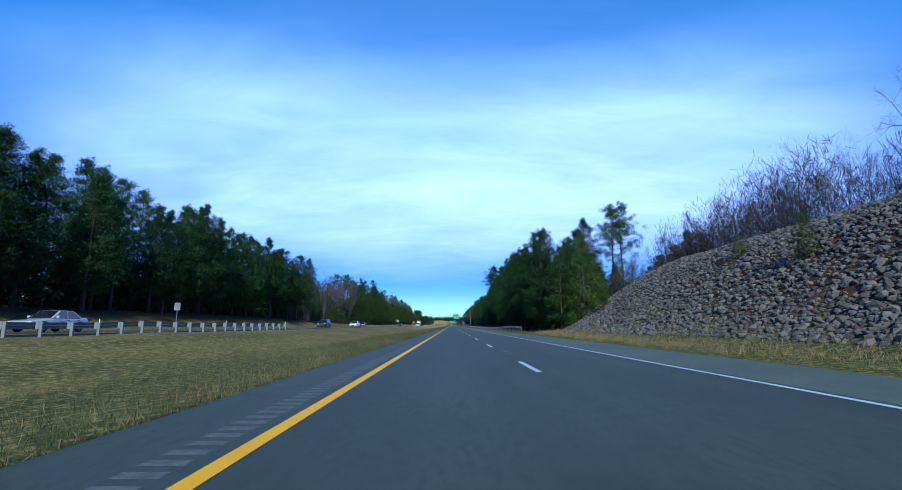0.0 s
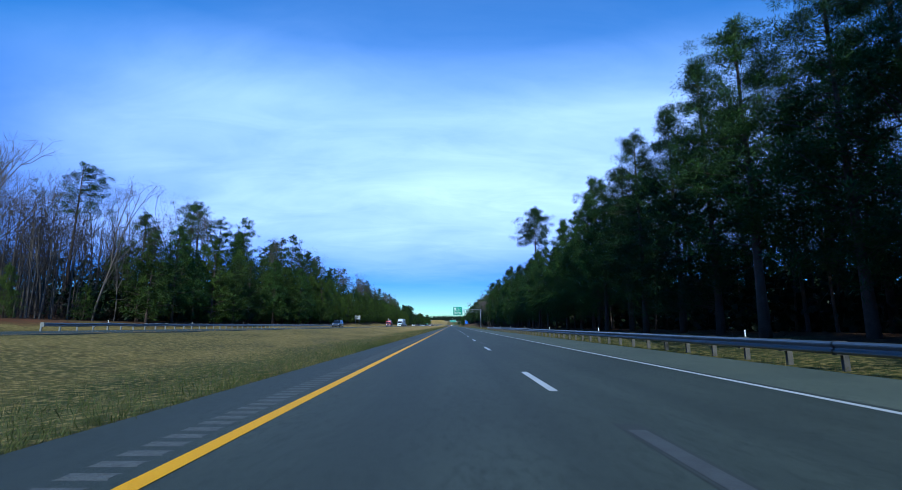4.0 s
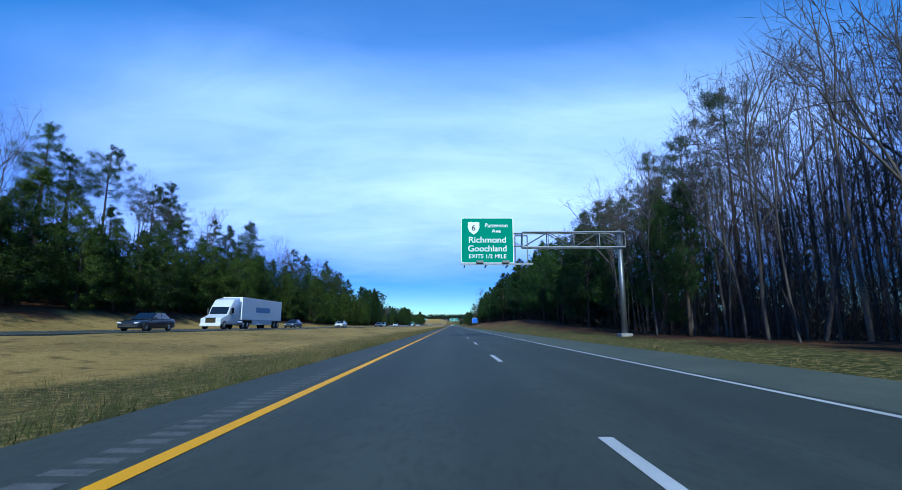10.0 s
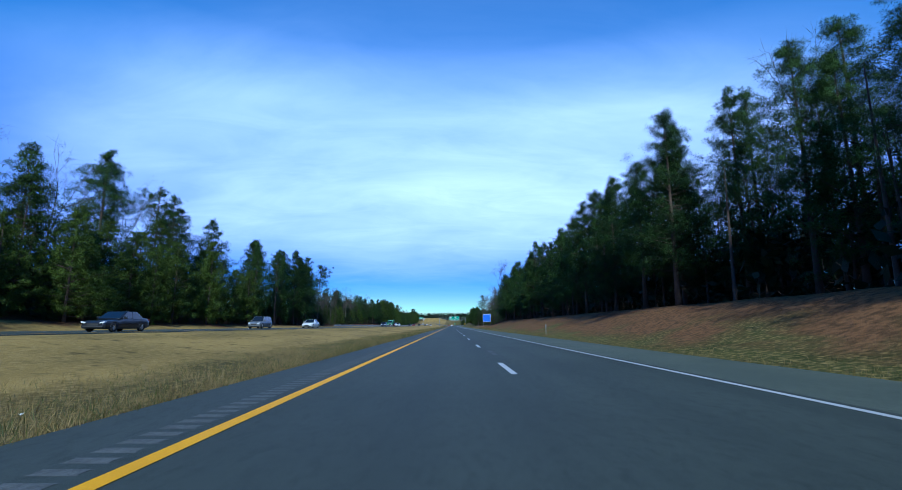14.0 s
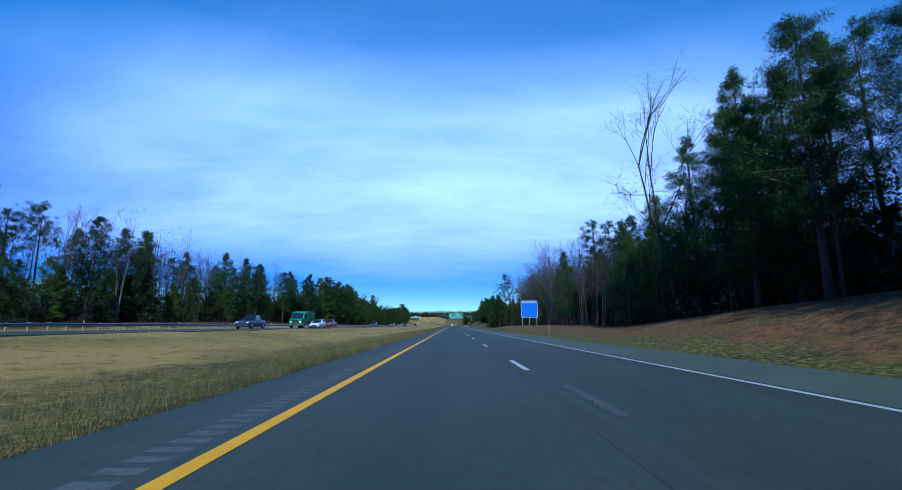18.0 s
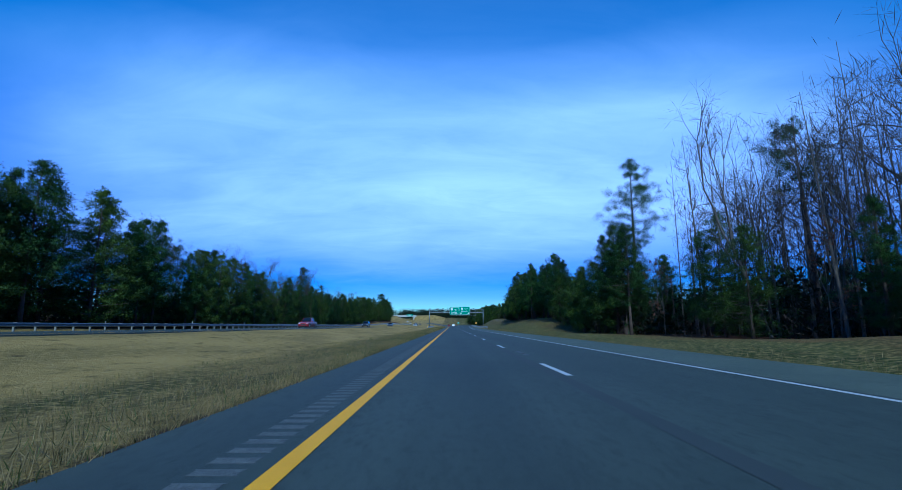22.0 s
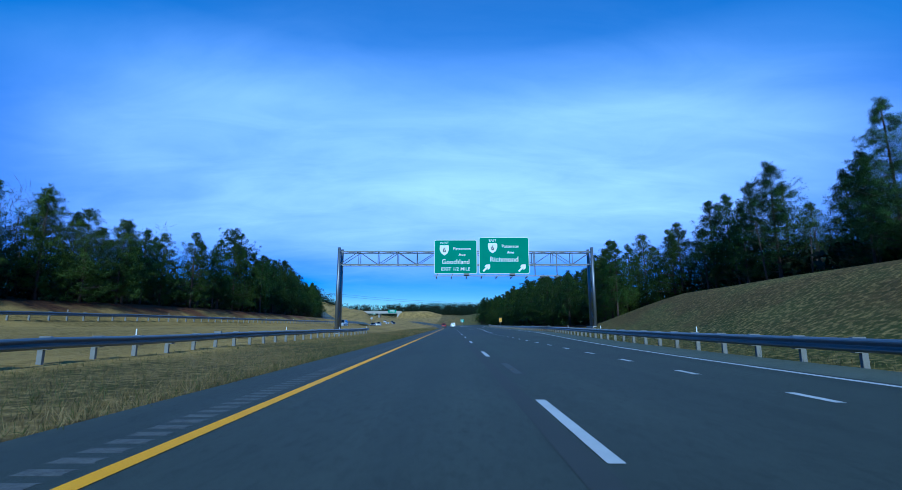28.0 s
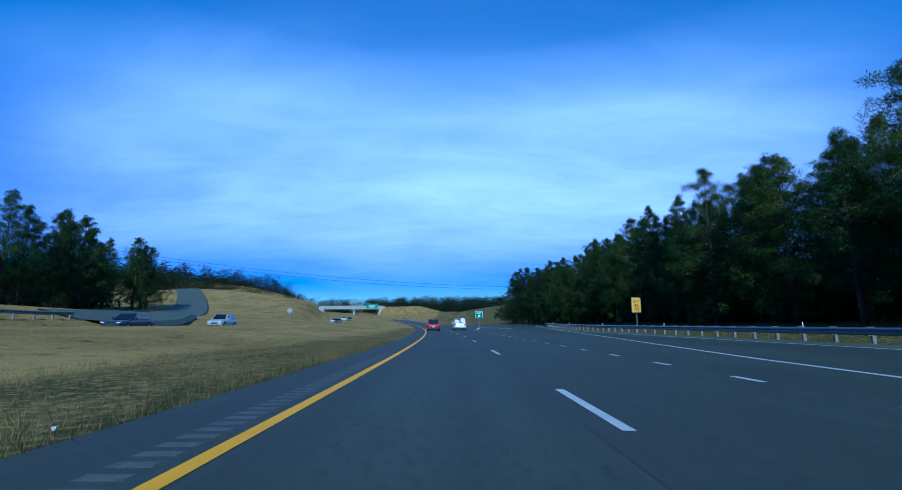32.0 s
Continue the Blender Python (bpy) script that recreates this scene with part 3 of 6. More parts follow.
# ---- trees ----
def blades(rng, centres, per, length, width, outward, up, spread=1.0, puff=0.0):
    """Kite-shaped needles or leaves round each centre, as arrays of vertices. puff: how far they start from it."""
    n = len(centres)
    c = np.repeat(centres, per, axis=0) + rng.normal(size=(n * per, 3)) * puff
    d = rng.normal(size=(n * per, 3)) * spread + np.repeat(outward, per, axis=0) + np.array((0, 0, up))
    d /= np.linalg.norm(d, axis=1)[:, None]
    side = np.cross(d, rng.normal(size=(n * per, 3)))
    side /= np.linalg.norm(side, axis=1)[:, None] + 1e-9
    ln = (length * rng.uniform(0.6, 1.2, n * per))[:, None]
    wd = (width * rng.uniform(0.7, 1.2, n * per))[:, None]
    v = np.stack([c, c + d * ln * 0.45 + side * wd, c + d * ln, c + d * ln * 0.45 - side * wd], axis=1)
    return v.reshape(-1, 3)


def blade_mesh(name, verts, mat):
    n = len(verts) // 4
    me = bpy.data.meshes.new(name)
    me.vertices.add(len(verts))
    me.vertices.foreach_set("co", verts.astype(np.float32).ravel())
    me.loops.add(n * 4)
    me.loops.foreach_set("vertex_index", np.arange(n * 4, dtype=np.int32))
    me.polygons.add(n)
    me.polygons.foreach_set("loop_start", np.arange(0, n * 4, 4, dtype=np.int32))
    me.materials.append(mat)
    me.update(calc_edges=True)
    return me


def trunk_geo(rng, g, h, r, lean, sides=7, steps=6):
    off = np.zeros(2)
    rings = []
    axis = []
    for i in range(steps + 1):
        u = i / steps
        rr = r * (1.25 if i == 0 else 1.0) * (1 - 0.9 * u)
        axis.append((off[0], off[1], h * u - (0.4 if i == 0 else 0)))
        rings.append([(off[0] + rr * math.cos(2 * math.pi * k / sides), off[1] + rr * math.sin(2 * math.pi * k / sides), axis[-1][2]) for k in range(sides)])
        off = off + rng.normal(size=2) * lean * h / steps
    g.loft(rings, caps=True)
    return np.array(axis)


def clump_mesh(rng, name, cen, rad, per, length, width, axis, mat):
    """Round tufts of needles. Each tuft is shaded as one soft mass, so its normals point away from its middle."""
    n = len(cen)
    idx = np.repeat(np.arange(n), per)
    d = rng.normal(size=(n * per, 3)) + np.array((0, 0, 0.25))
    d /= np.linalg.norm(d, axis=1)[:, None]
    flat_ = np.array((1.0, 1.0, 0.78))
    c = cen[idx] + d * flat_ * rad[idx, None] * rng.uniform(0.05, 0.75, n * per)[:, None]
    e = d + rng.normal(size=d.shape) * 0.45
    e /= np.linalg.norm(e, axis=1)[:, None]
    side = np.cross(e, rng.normal(size=e.shape))
    side /= np.linalg.norm(side, axis=1)[:, None] + 1e-9
    face = np.cross(side, e)
    side *= np.where((face * d).sum(axis=1) < 0, 1.0, -1.0)[:, None]
    ln = (length * rng.uniform(0.6, 1.2, n * per))[:, None]
    wd = (width * rng.uniform(0.7, 1.2, n * per))[:, None]
    v = np.stack([c, c + e * ln * 0.5 - side * wd, c + e * ln, c + e * ln * 0.5 + side * wd], axis=1).reshape(-1, 3)
    me = blade_mesh(name, v, mat)
    k = np.repeat(idx, 4)
    ax = np.stack([np.interp(v[:, 2], axis[:, 2], axis[:, i]) for i in range(2)] + [v[:, 2]], axis=1)
    nn = (v - cen[k]) / (rad[k, None] * flat_) * 0.75 + (v - ax) * 0.10 + rng.normal(size=v.shape) * 0.16 + np.array((0, 0, 0.22))
    nn /= np.linalg.norm(nn, axis=1)[:, None] + 1e-9
    me.polygons.foreach_set("use_smooth", [True] * len(me.polygons))
    me.normals_split_custom_set_from_vertices(nn.tolist())
    return me


def pine(seed, h, base, radius, top, branches, mat, tuft=0.72, per=40, length=0.36, width=0.034, droop=0.1, name="pine_tree", label="tall loblolly pine with dark green needles", trunk_r=None, dense=3.0):
    """A conifer: tapered trunk, limbs, and rounded tufts of needles along them with gaps between."""
    rng = np.random.default_rng(seed)
    tree = thing(name, Matrix(), label, "tree", group="roadside trees")
    g = Geo()
    axis = trunk_geo(rng, g, h, trunk_r or h * 0.0125, 0.012)
    cen, rad = [], []
    for i in range(branches):
        u = (i + rng.uniform(0, 1)) / branches
        z = h * (base + (0.985 - base) * u)
        ln = radius * max(0.12, (1 - u) ** top) * (0.55 + 0.9 * min(1.0, u * 3.0 + 0.35)) * rng.uniform(0.5, 1.15)
        a = rng.uniform(0, 2 * math.pi)
        p = np.array([np.interp(z, axis[:, 2], axis[:, k]) for k in range(3)])
        tip = p + np.array((math.cos(a) * ln, math.sin(a) * ln, ln * rng.uniform(-droop, 0.55)))
        g.tube(p, p + (tip - p) * 0.8, max(0.012, 0.012 * ln), 0.006, 3, False)
        m = 2 + int(ln / radius * dense)
        for j in range(m):
            q = 1.0 - 0.75 * j / m - rng.uniform(0, 0.08)
            cen.append(p + (tip - p) * q + rng.normal(size=3) * (0.13, 0.13, 0.13) * ln)
            rad.append(tuft * rng.uniform(0.6, 1.15) * (0.55 + 0.45 * min(1.0, ln / radius)))
    for q in (0.93, 0.96, 0.985, 1.0):
        cen.append(np.array([np.interp(h * q, axis[:, 2], axis[:, k]) for k in range(3)]) + rng.normal(size=3) * 0.12)
        rad.append(tuft * 0.5)
    part("trunk", g, M_BARK_PINE, tree, smooth=True)
    part("crown", clump_mesh(rng, "crown", np.array(cen), np.array(rad), per, length, width, axis, mat), mat, tree)
    return tree


def grow(rng, g, p, d, ln, r, depth, tips):
    """Bare limbs, forking until they are thin twigs."""
    d = d / np.linalg.norm(d)
    q = p
    bits = 3 if depth > 2 else 2
    for i in range(bits):
        e = d + rng.normal(size=3) * 0.10
        e /= np.linalg.norm(e)
        nq = q + e * ln / bits
        g.tube(q, nq, r * (1 - 0.35 * i / bits), r * (1 - 0.35 * (i + 1) / bits), 5 if depth > 2 else 3, False)
        if depth > 0 and i > 0:
            f = e + rng.normal(size=3) * 0.65
            grow(rng, g, nq, f + np.array((0, 0, 0.25)), ln * rng.uniform(0.4, 0.6), r * 0.42, depth - 1, tips)
        q, d = nq, e
    if depth > 0:
        for k in range(2):
            f = d + rng.normal(size=3) * 0.42 + np.array((0, 0, 0.22))
            grow(rng, g, q, f, ln * rng.uniform(0.55, 0.78), r * 0.62, depth - 1, tips)
    else:
        tips.append(q)


def bare_tree(seed, h, depth=4, first=0.34, r=None, leaves=0.0, name="bare_tree", label="leafless grey deciduous tree in winter"):
    rng = np.random.default_rng(seed)
    tree = thing(name, Matrix(), label, "tree", group="roadside trees")
    g, tips = Geo(), []
    grow(rng, g, np.array((0.0, 0.0, -0.3)), np.array((rng.normal() * 0.06, rng.normal() * 0.06, 1.0)), h * first, r or h * 0.0078, depth, tips)
    top = max(p[2] for p in g.v)
    g.v = [(p[0] * 0.64 * h / top, p[1] * 0.64 * h / top, p[2] * h / top) for p in g.v]
    part("trunk", g, M_BARK_GREY, tree, smooth=True)
    tw = np.array(tips) * np.array((0.64, 0.64, 1)) * h / top
    part("twig_crown", blade_mesh("twig_crown", blades(rng, tw, 5, 0.06 * h + 0.1, 0.0016 + 0.0004 * h, np.zeros((len(tw), 3)), 0.45, 0.9), M_BARK_GREY), M_BARK_GREY, tree)["kind"] = "stuff"
    if leaves:
        t = np.array(tips) * np.array((0.64, 0.64, 1)) * h / top
        t = t[rng.uniform(size=len(t)) < leaves]
        part("crown", blade_mesh("crown", blades(rng, t, 5, 0.22, 0.05, np.zeros((len(t), 3)), -0.2), M_DEADLEAF), M_DEADLEAF, tree, "clinging dead brown leaves")
    return tree


FORMS = ((0.14, 3.2, 0.62, 124), (0.08, 3.3, 0.72, 130), (0.24, 3.0, 0.52, 116), (0.12, 3.4, 0.68, 128))
PINES = [pine(10 + i, 16, *spec, M_PINE, tuft=0.78, per=130, length=0.20, width=0.013, dense=4.0) for i, spec in enumerate(FORMS)]
PINES_FAR = [pine(20 + i, 16, *spec, M_PINE, tuft=0.84, per=56, length=0.27, width=0.027, dense=3.4, name="forest_pine_tree", label="dark green pine in the close-grown woods") for i, spec in enumerate(FORMS)]
TALLS = [pine(30 + i, 19, *spec, M_PINE, tuft=0.74, per=120, length=0.21, width=0.016, dense=4.5, name="old_pine_tree", label="tall old pine with a high open crown on a bare trunk") for i, spec in enumerate(((0.62, 3.2, 0.40, 38), (0.50, 3.0, 0.5, 44)))]
LONE = [pine(34, 34, 0.68, 5.0, 0.60, 80, M_PINE, tuft=1.3, per=110, length=0.34, width=0.028, trunk_r=0.30, dense=4.5, name="lone_pine_tree", label="very tall lone pine with a small crown above the woods")]
YOUNGS = [pine(50 + i, 11, *spec, M_YOUNG, tuft=0.66, per=90, length=0.19, width=0.015, dense=3.3, name="young_pine_tree", label="dense young pine with bright green needles down to the ground") for i, spec in enumerate(((0.02, 2.8, 0.6, 104), (0.03, 2.6, 0.55, 100), (0.02, 3.0, 0.7, 110)))]
HILLS = [pine(60 + i, 11, *spec, M_YOUNG, tuft=0.66, per=64, length=0.22, width=0.022, dense=3.2, name="hillside_pine_tree", label="bushy bright green pine on the slope beyond the opposite road") for i, spec in enumerate(((0.02, 2.9, 0.6, 104), (0.03, 2.7, 0.52, 100), (0.02, 3.1, 0.7, 108)))]
CEDARS = [pine(70, 6, 0.03, 1.7, 0.9, 70, M_CEDAR, tuft=0.46, per=80, length=0.2, width=0.024, dense=5.0, name="cedar_tree", label="dark dense cedar on the bank")]
BARES = [bare_tree(90 + i, 15, 4, f) for i, f in enumerate((0.34, 0.40, 0.30, 0.44))]
BROWNS = [bare_tree(110, 10, 4, 0.30, leaves=0.7, label="small oak with clinging dead brown leaves")]
BUSHES = [bare_tree(120 + i, 5, 4, 0.20, r=0.03, name="bare_shrub", label="leafless thicket shrub on the bank") for i in range(2)]
NATURAL = {"pine": (PINES, 16), "far": (PINES_FAR, 16), "tall": (TALLS, 19), "lone": (LONE, 34), "young": (YOUNGS, 11), "hill": (HILLS, 11), "cedar": (CEDARS, 6), "bare": (BARES, 15), "brown": (BROWNS, 10), "bush": (BUSHES, 5)}
planted = set()


def plant(kind, x, s, h, turn=None):
    src, base = NATURAL["far" if kind == "pine" and (x < 0 or x > 29.5) else "hill" if kind == "young" and x < 0 else kind]
    ob = src[rnd.randrange(len(src))]
    k = h / base
    wide = k * rnd.uniform(0.88, 1.18)
    m = place(x, s, -0.05, rnd.uniform(0, 360) if turn is None else turn) @ Matrix.Diagonal((wide, wide, k, 1))
    if ob.name not in planted:
        planted.add(ob.name)
        ob.matrix_basis = m
        return ob
    c = copy_thing(ob, Matrix())
    c.matrix_basis = m
    return c


rnd = random.Random(7)
# side, s from, s to, x from, x to, spacing, heights, and the mix of kinds
STANDS = (
    (1, 66, 80, 18.0, 20.5, 3.6, 12.5, 14.5, "pine young"),
    (1, 80, 170, 17.2, 19.6, 4.2, 17, 20, "pine"),
    (1, 170, 208, 17.2, 19.6, 4.4, 14, 18, "pine"),
    (1, 208, 264, 17.2, 19.6, 4.4, 11.5, 14, "pine"),
    (1, 80, 215, 24.0, 28.0, 5.2, 16, 20, "pine pine pine tall"),
    (1, 215, 264, 24.0, 28.0, 5.2, 14, 17, "pine"),
    (1, 262, 342, 18.8, 22.5, 3.5, 13, 17.5, "pine pine pine pine pine bare"),
    (1, 262, 342, 24.5, 28.5, 4.0, 16, 21, "pine pine bare pine tall"),
    (1, 344, 398, 19.5, 24.0, 3.0, 15, 19, "bare"),
    (1, 346, 398, 26.0, 30.0, 5.0, 19, 23, "bare bare bare tall"),
    (1, 398, 642, 20.5, 23.5, 4.4, 13, 17, "pine"),
    (1, 398, 642, 25.6, 29.5, 5.2, 16, 20, "pine pine pine pine bare tall"),
    (1, 664, 716, 26.0, 30.0, 3.2, 11, 15, "bare bare bare bare brown"),
    (1, 643, 664, 23.5, 28.0, 2.0, 10.5, 14.5, "pine pine young bare"),
    (1, 716, 784, 23.2, 26.0, 5.0, 8, 11.5, "young brown pine young brown"),
    (1, 716, 784, 26.5, 30.0, 3.6, 16, 20.5, "bare"),
    (1, 642, 706, 31.0, 38.0, 4.6, 13, 17, "bare bare bare pine bare"),
    (1, 706, 784, 31.0, 38.0, 4.6, 18, 23, "bare bare bare tall bare"),
    (1, 785, 797, 18.5, 22.0, 2.4, 11.5, 13.5, "young pine"),
    (1, 797, 818, 19.5, 23.0, 2.8, 7.5, 10, "young"),
    (1, 790, 850, 27.0, 31.0, 4.6, 9, 11, "pine young"),
    (1, 850, 905, 27.0, 31.0, 4.6, 10.5, 12.5, "pine young"),
    (1, 816, 850, 20.0, 24.0, 2.4, 10, 13, "pine pine young"),
    (1, 846, 872, 18.6, 22.0, 2.8, 11, 13, "pine pine young"),
    (1, 872, 890, 20.5, 24.0, 3.0, 9, 11.5, "pine young"),
    (1, 888, 908, 21.0, 25.0, 4.0, 8.5, 10.5, "pine young young"),
    (1, 906, 992, 29.0, 34.0, 2.9, 8, 11, "pine pine young pine"),
    (1, 900, 1000, 36.0, 42.0, 4.6, 9, 12, "pine young"),
    (-1, -20, 128, 36.5, 39.5, 4.0, 14, 17.5, "pine"),
    (-1, -20, 128, 43.0, 48.0, 6.4, 17, 20, "tall pine pine"),
    (-1, 128, 200, 40.0, 46.0, 3.6, 14, 18, "bare"),
    (-1, 132, 200, 38.0, 40.0, 11.0, 4, 7, "young"),
    (-1, 128, 200, 48.0, 56.0, 5.2, 16, 20, "bare bare tall bare pine"),
    (-1, 196, 300, 36.5, 39.5, 4.2, 11, 15, "young young pine"),
    (-1, 300, 562, 36.5, 39.5, 3.9, 9, 12, "young"),
    (-1, 210, 562, 41.5, 44.5, 7.0, 12, 15, "young young pine"),
    (-1, 196, 340, 45.0, 51.0, 4.4, 17, 22, "bare tall bare tall pine"),
    (-1, 340, 562, 45.0, 50.0, 4.4, 17, 22, "bare tall bare pine bare"),
    (-1, 560, 607, 37.0, 42.0, 3.2, 15.5, 19, "pine pine tall"),
    (-1, 622, 720, 45.0, 52.0, 3.2, 11, 15, "bare tall bare pine pine"),
    (-1, 690, 745, 38.0, 43.0, 6.0, 11, 15, "pine"),
    (-1, 622, 735, 40.0, 46.0, 3.6, 5, 8.0, "young young cedar"),
    (-1, 745, 776, 37.5, 42.0, 3.6, 13, 15.5, "young"),
    (-1, 768, 798, 37.5, 42.0, 3.0, 13, 17, "pine pine young"),
    (-1, 796, 868, 37.5, 40.5, 4.2, 10, 13, "pine young young"),
    (-1, 868, 1010, 37.5, 40.5, 4.0, 9.5, 12, "pine young young"),
    (-1, 1010, 1050, 37.5, 41.5, 3.6, 10, 13, "pine young"),
    (-1, 950, 1010, 41.0, 45.0, 5.0, 9, 12, "pine young"),
    (-1, 750, 1010, 46.0, 52.0, 8.0, 12, 16, "bare tall bare"),
    (-1, 800, 895, 43.0, 48.0, 3.4, 14.5, 19, "bare bare pine bare bare bare"),
)
for side, s0, s1, xa, xb, gap, ha, hb, kinds in STANDS:
    s = s0 + gap * 0.5
    kinds = kinds.split()
    while s < s1:
        plant(rnd.choice(kinds), side * rnd.uniform(xa, xb), s + rnd.uniform(-0.4, 0.4) * gap, rnd.uniform(ha, hb))
        s += gap
for i in range(70):
    s = 990 + i * 3.1
    plant(rnd.choice(("pine", "young")), ramp_edge(min(s, 1135)) + rnd.uniform(9, 12.5), s, (9.6 + 3.6 * smoothstep(1020, 1092, s)) * rnd.uniform(0.85, 1.15))
    plant(rnd.choice(("pine", "young")), ramp_edge(min(s, 1135)) + rnd.uniform(15, 18), s + 1.5, (9.6 + 3.4 * smoothstep(1020, 1092, s)) * rnd.uniform(0.95, 1.2))
    if i % 4 == 1 and s > 1088:
        plant("tall", ramp_edge(min(s, 1135)) + rnd.uniform(15, 21), s, rnd.uniform(13.5, 16.5))
for i in range(38):
    s = 1048 + i * 3.4
    plant(("pine", "young", "pine")[i % 3], -(39 + 0.16 * (s - 1040)) - rnd.uniform(0, 5), s, rnd.uniform(12, 15.5))
# on the rock bank
for x, s, h in ((19.0, 69, 5), (19.5, 73, 6.5), (22, 70.5, 6), (18.5, 77, 6.5), (20.5, 75, 8), (24, 73, 7), (18.0, 82, 7), (23.5, 77, 9)):
    plant("young", x, s, h)
for k in range(16):
    plant("bare", rnd.uniform(28.5, 36), 36 + k * 3.6, rnd.uniform(6.5, 9.5))
for k in range(36):
    plant(rnd.choice(("bare", "bare", "brown")), rnd.uniform(29.5, 42), rnd.uniform(34, 96), rnd.uniform(4.5, 8.5))
for x, s, h in ((37.5, 75, 9.5), (38.5, 73, 11), (40.0, 71.5, 10), (29, 27, 4.5)):
    plant("cedar", x, s, h)
for k in range(16):
    plant(rnd.choice(("young", "young", "pine")), rnd.uniform(23, 37), 88 + k * 1.3, rnd.uniform(9, 14))
for k in range(12):
    plant(rnd.choice(("young", "cedar", "bare")), rnd.uniform(33, 44), 60 + k * 2.6, rnd.uniform(5, 8))
for k in range(16):
    plant("bush", rnd.uniform(28, 33), 30 + k * 3.1, rnd.uniform(3.4, 5.2))
for k in range(10):
    plant("bush", rnd.uniform(15, 27), rnd.uniform(22, 80), rnd.uniform(0.9, 1.7))
for x, s, h in ((20.5, 26, 2.6), (19.0, 55, 3.0), (22, 34, 2.0)):
    plant("young", x, s, h)
# single trees that stand out
plant("lone", 26.3, 272, 34.5)
plant("tall", 24.0, 791, 22)
plant("tall", -44.0, 272, 24)
plant("tall", -45.0, 243, 22)
plant("tall", 32.0, 695, 22)
plant("tall", 31.5, 684.5, 19.5)
plant("tall", 32.0, 679, 17)
plant("pine", 31.0, 672.5, 17.5)
plant("pine", 26.0, 697, 15.5)
plant("bare", 24.5, 644, 24)
plant("bare", 25.0, 709, 21)
plant("bare", 30.0, 28, 11)
plant("tall", 38.5, 101, 27)
plant("tall", 36.0, 99.5, 26)
plant("pine", 21.0, 377, 12.5)
plant("pine", 22.0, 383, 14)
plant("bare", -41.0, 879, 18)
plant("tall", -42.0, 1030, 17)
plant("tall", -43.5, 1036, 17)
plant("bare", 27.0, 1001, 8)
plant("bare", 29.0, 1006, 8)
plant("bare", 27.5, 1011, 8.5)

# woods behind the front rows
rng = np.random.default_rng(5)
fc, dd, bc = [], [], []
for i in range(5200):
    s = rng.uniform(-60, 1250)
    side = 1 if rng.uniform() < 0.5 else -1
    if i >= 4600:
        side, s = -1, rng.uniform(118, 210)
    elif i >= 3600:
        side, s = 1, rng.uniform(636, 790) if i % 4 else rng.uniform(345, 398)
    if side > 0:
        x = rng.uniform(23.5, 52) + (7 if 800 < s < 850 else 2 if 850 <= s < 905 else 12 if 905 <= s < 1000 else 0) + (11 if s > 1000 else 0) + (9 if s < 66 else 0) + (6 if 640 < s < 785 else 0)
        bare = 664 < s < 788 and rng.uniform() < (0.45 if s < 706 else 0.62) or 345 < s < 398 or rng.uniform() < 0.15 or s < 80
        if s < 110:
            continue
        h = rng.uniform(8.5, 12.5) if bare and 630 < s < 706 else rng.uniform(10, 17) if bare and 630 < s < 790 else rng.uniform(8, 14) if bare and s < 790 else rng.uniform(5, 7.5) if 630 < s < 790 and x > 34 else rng.uniform(3, 6) if 630 < s else rng.uniform(6, 10)
    else:
        s = s if s < 1180 else rng.uniform(-60, 1180)
        x = -rng.uniform(42, 72) - (9 if i >= 4600 else 0) - (12 if 622 < s < 735 else 0) - (0.26 * (s - 1040) if s > 1040 else 0)
        bare = 122 < s < 206 or 795 < s < 900 or rng.uniform() < 0.3
        h = rng.uniform(8, 13) if bare else rng.uniform(4, 6.5) if 615 < s < 740 else rng.uniform(6, 9)
    z0 = land(x, s)
    deep = abs(x) > (31 if side > 0 else 50)
    n = 100 if deep else 130
    zz = rng.uniform(0.0, 1.0, n) ** 1.5
    rr = (1 - zz) * 2.6 + 0.5
    a = rng.uniform(0, 2 * math.pi, n)
    c = np.stack([x + bend(s) + np.cos(a) * rr * rng.uniform(0.3, 1, n), s + np.sin(a) * rr * rng.uniform(0.3, 1, n), z0 + zz * h], axis=1)
    (bc if bare else dd if deep else fc).append(c)
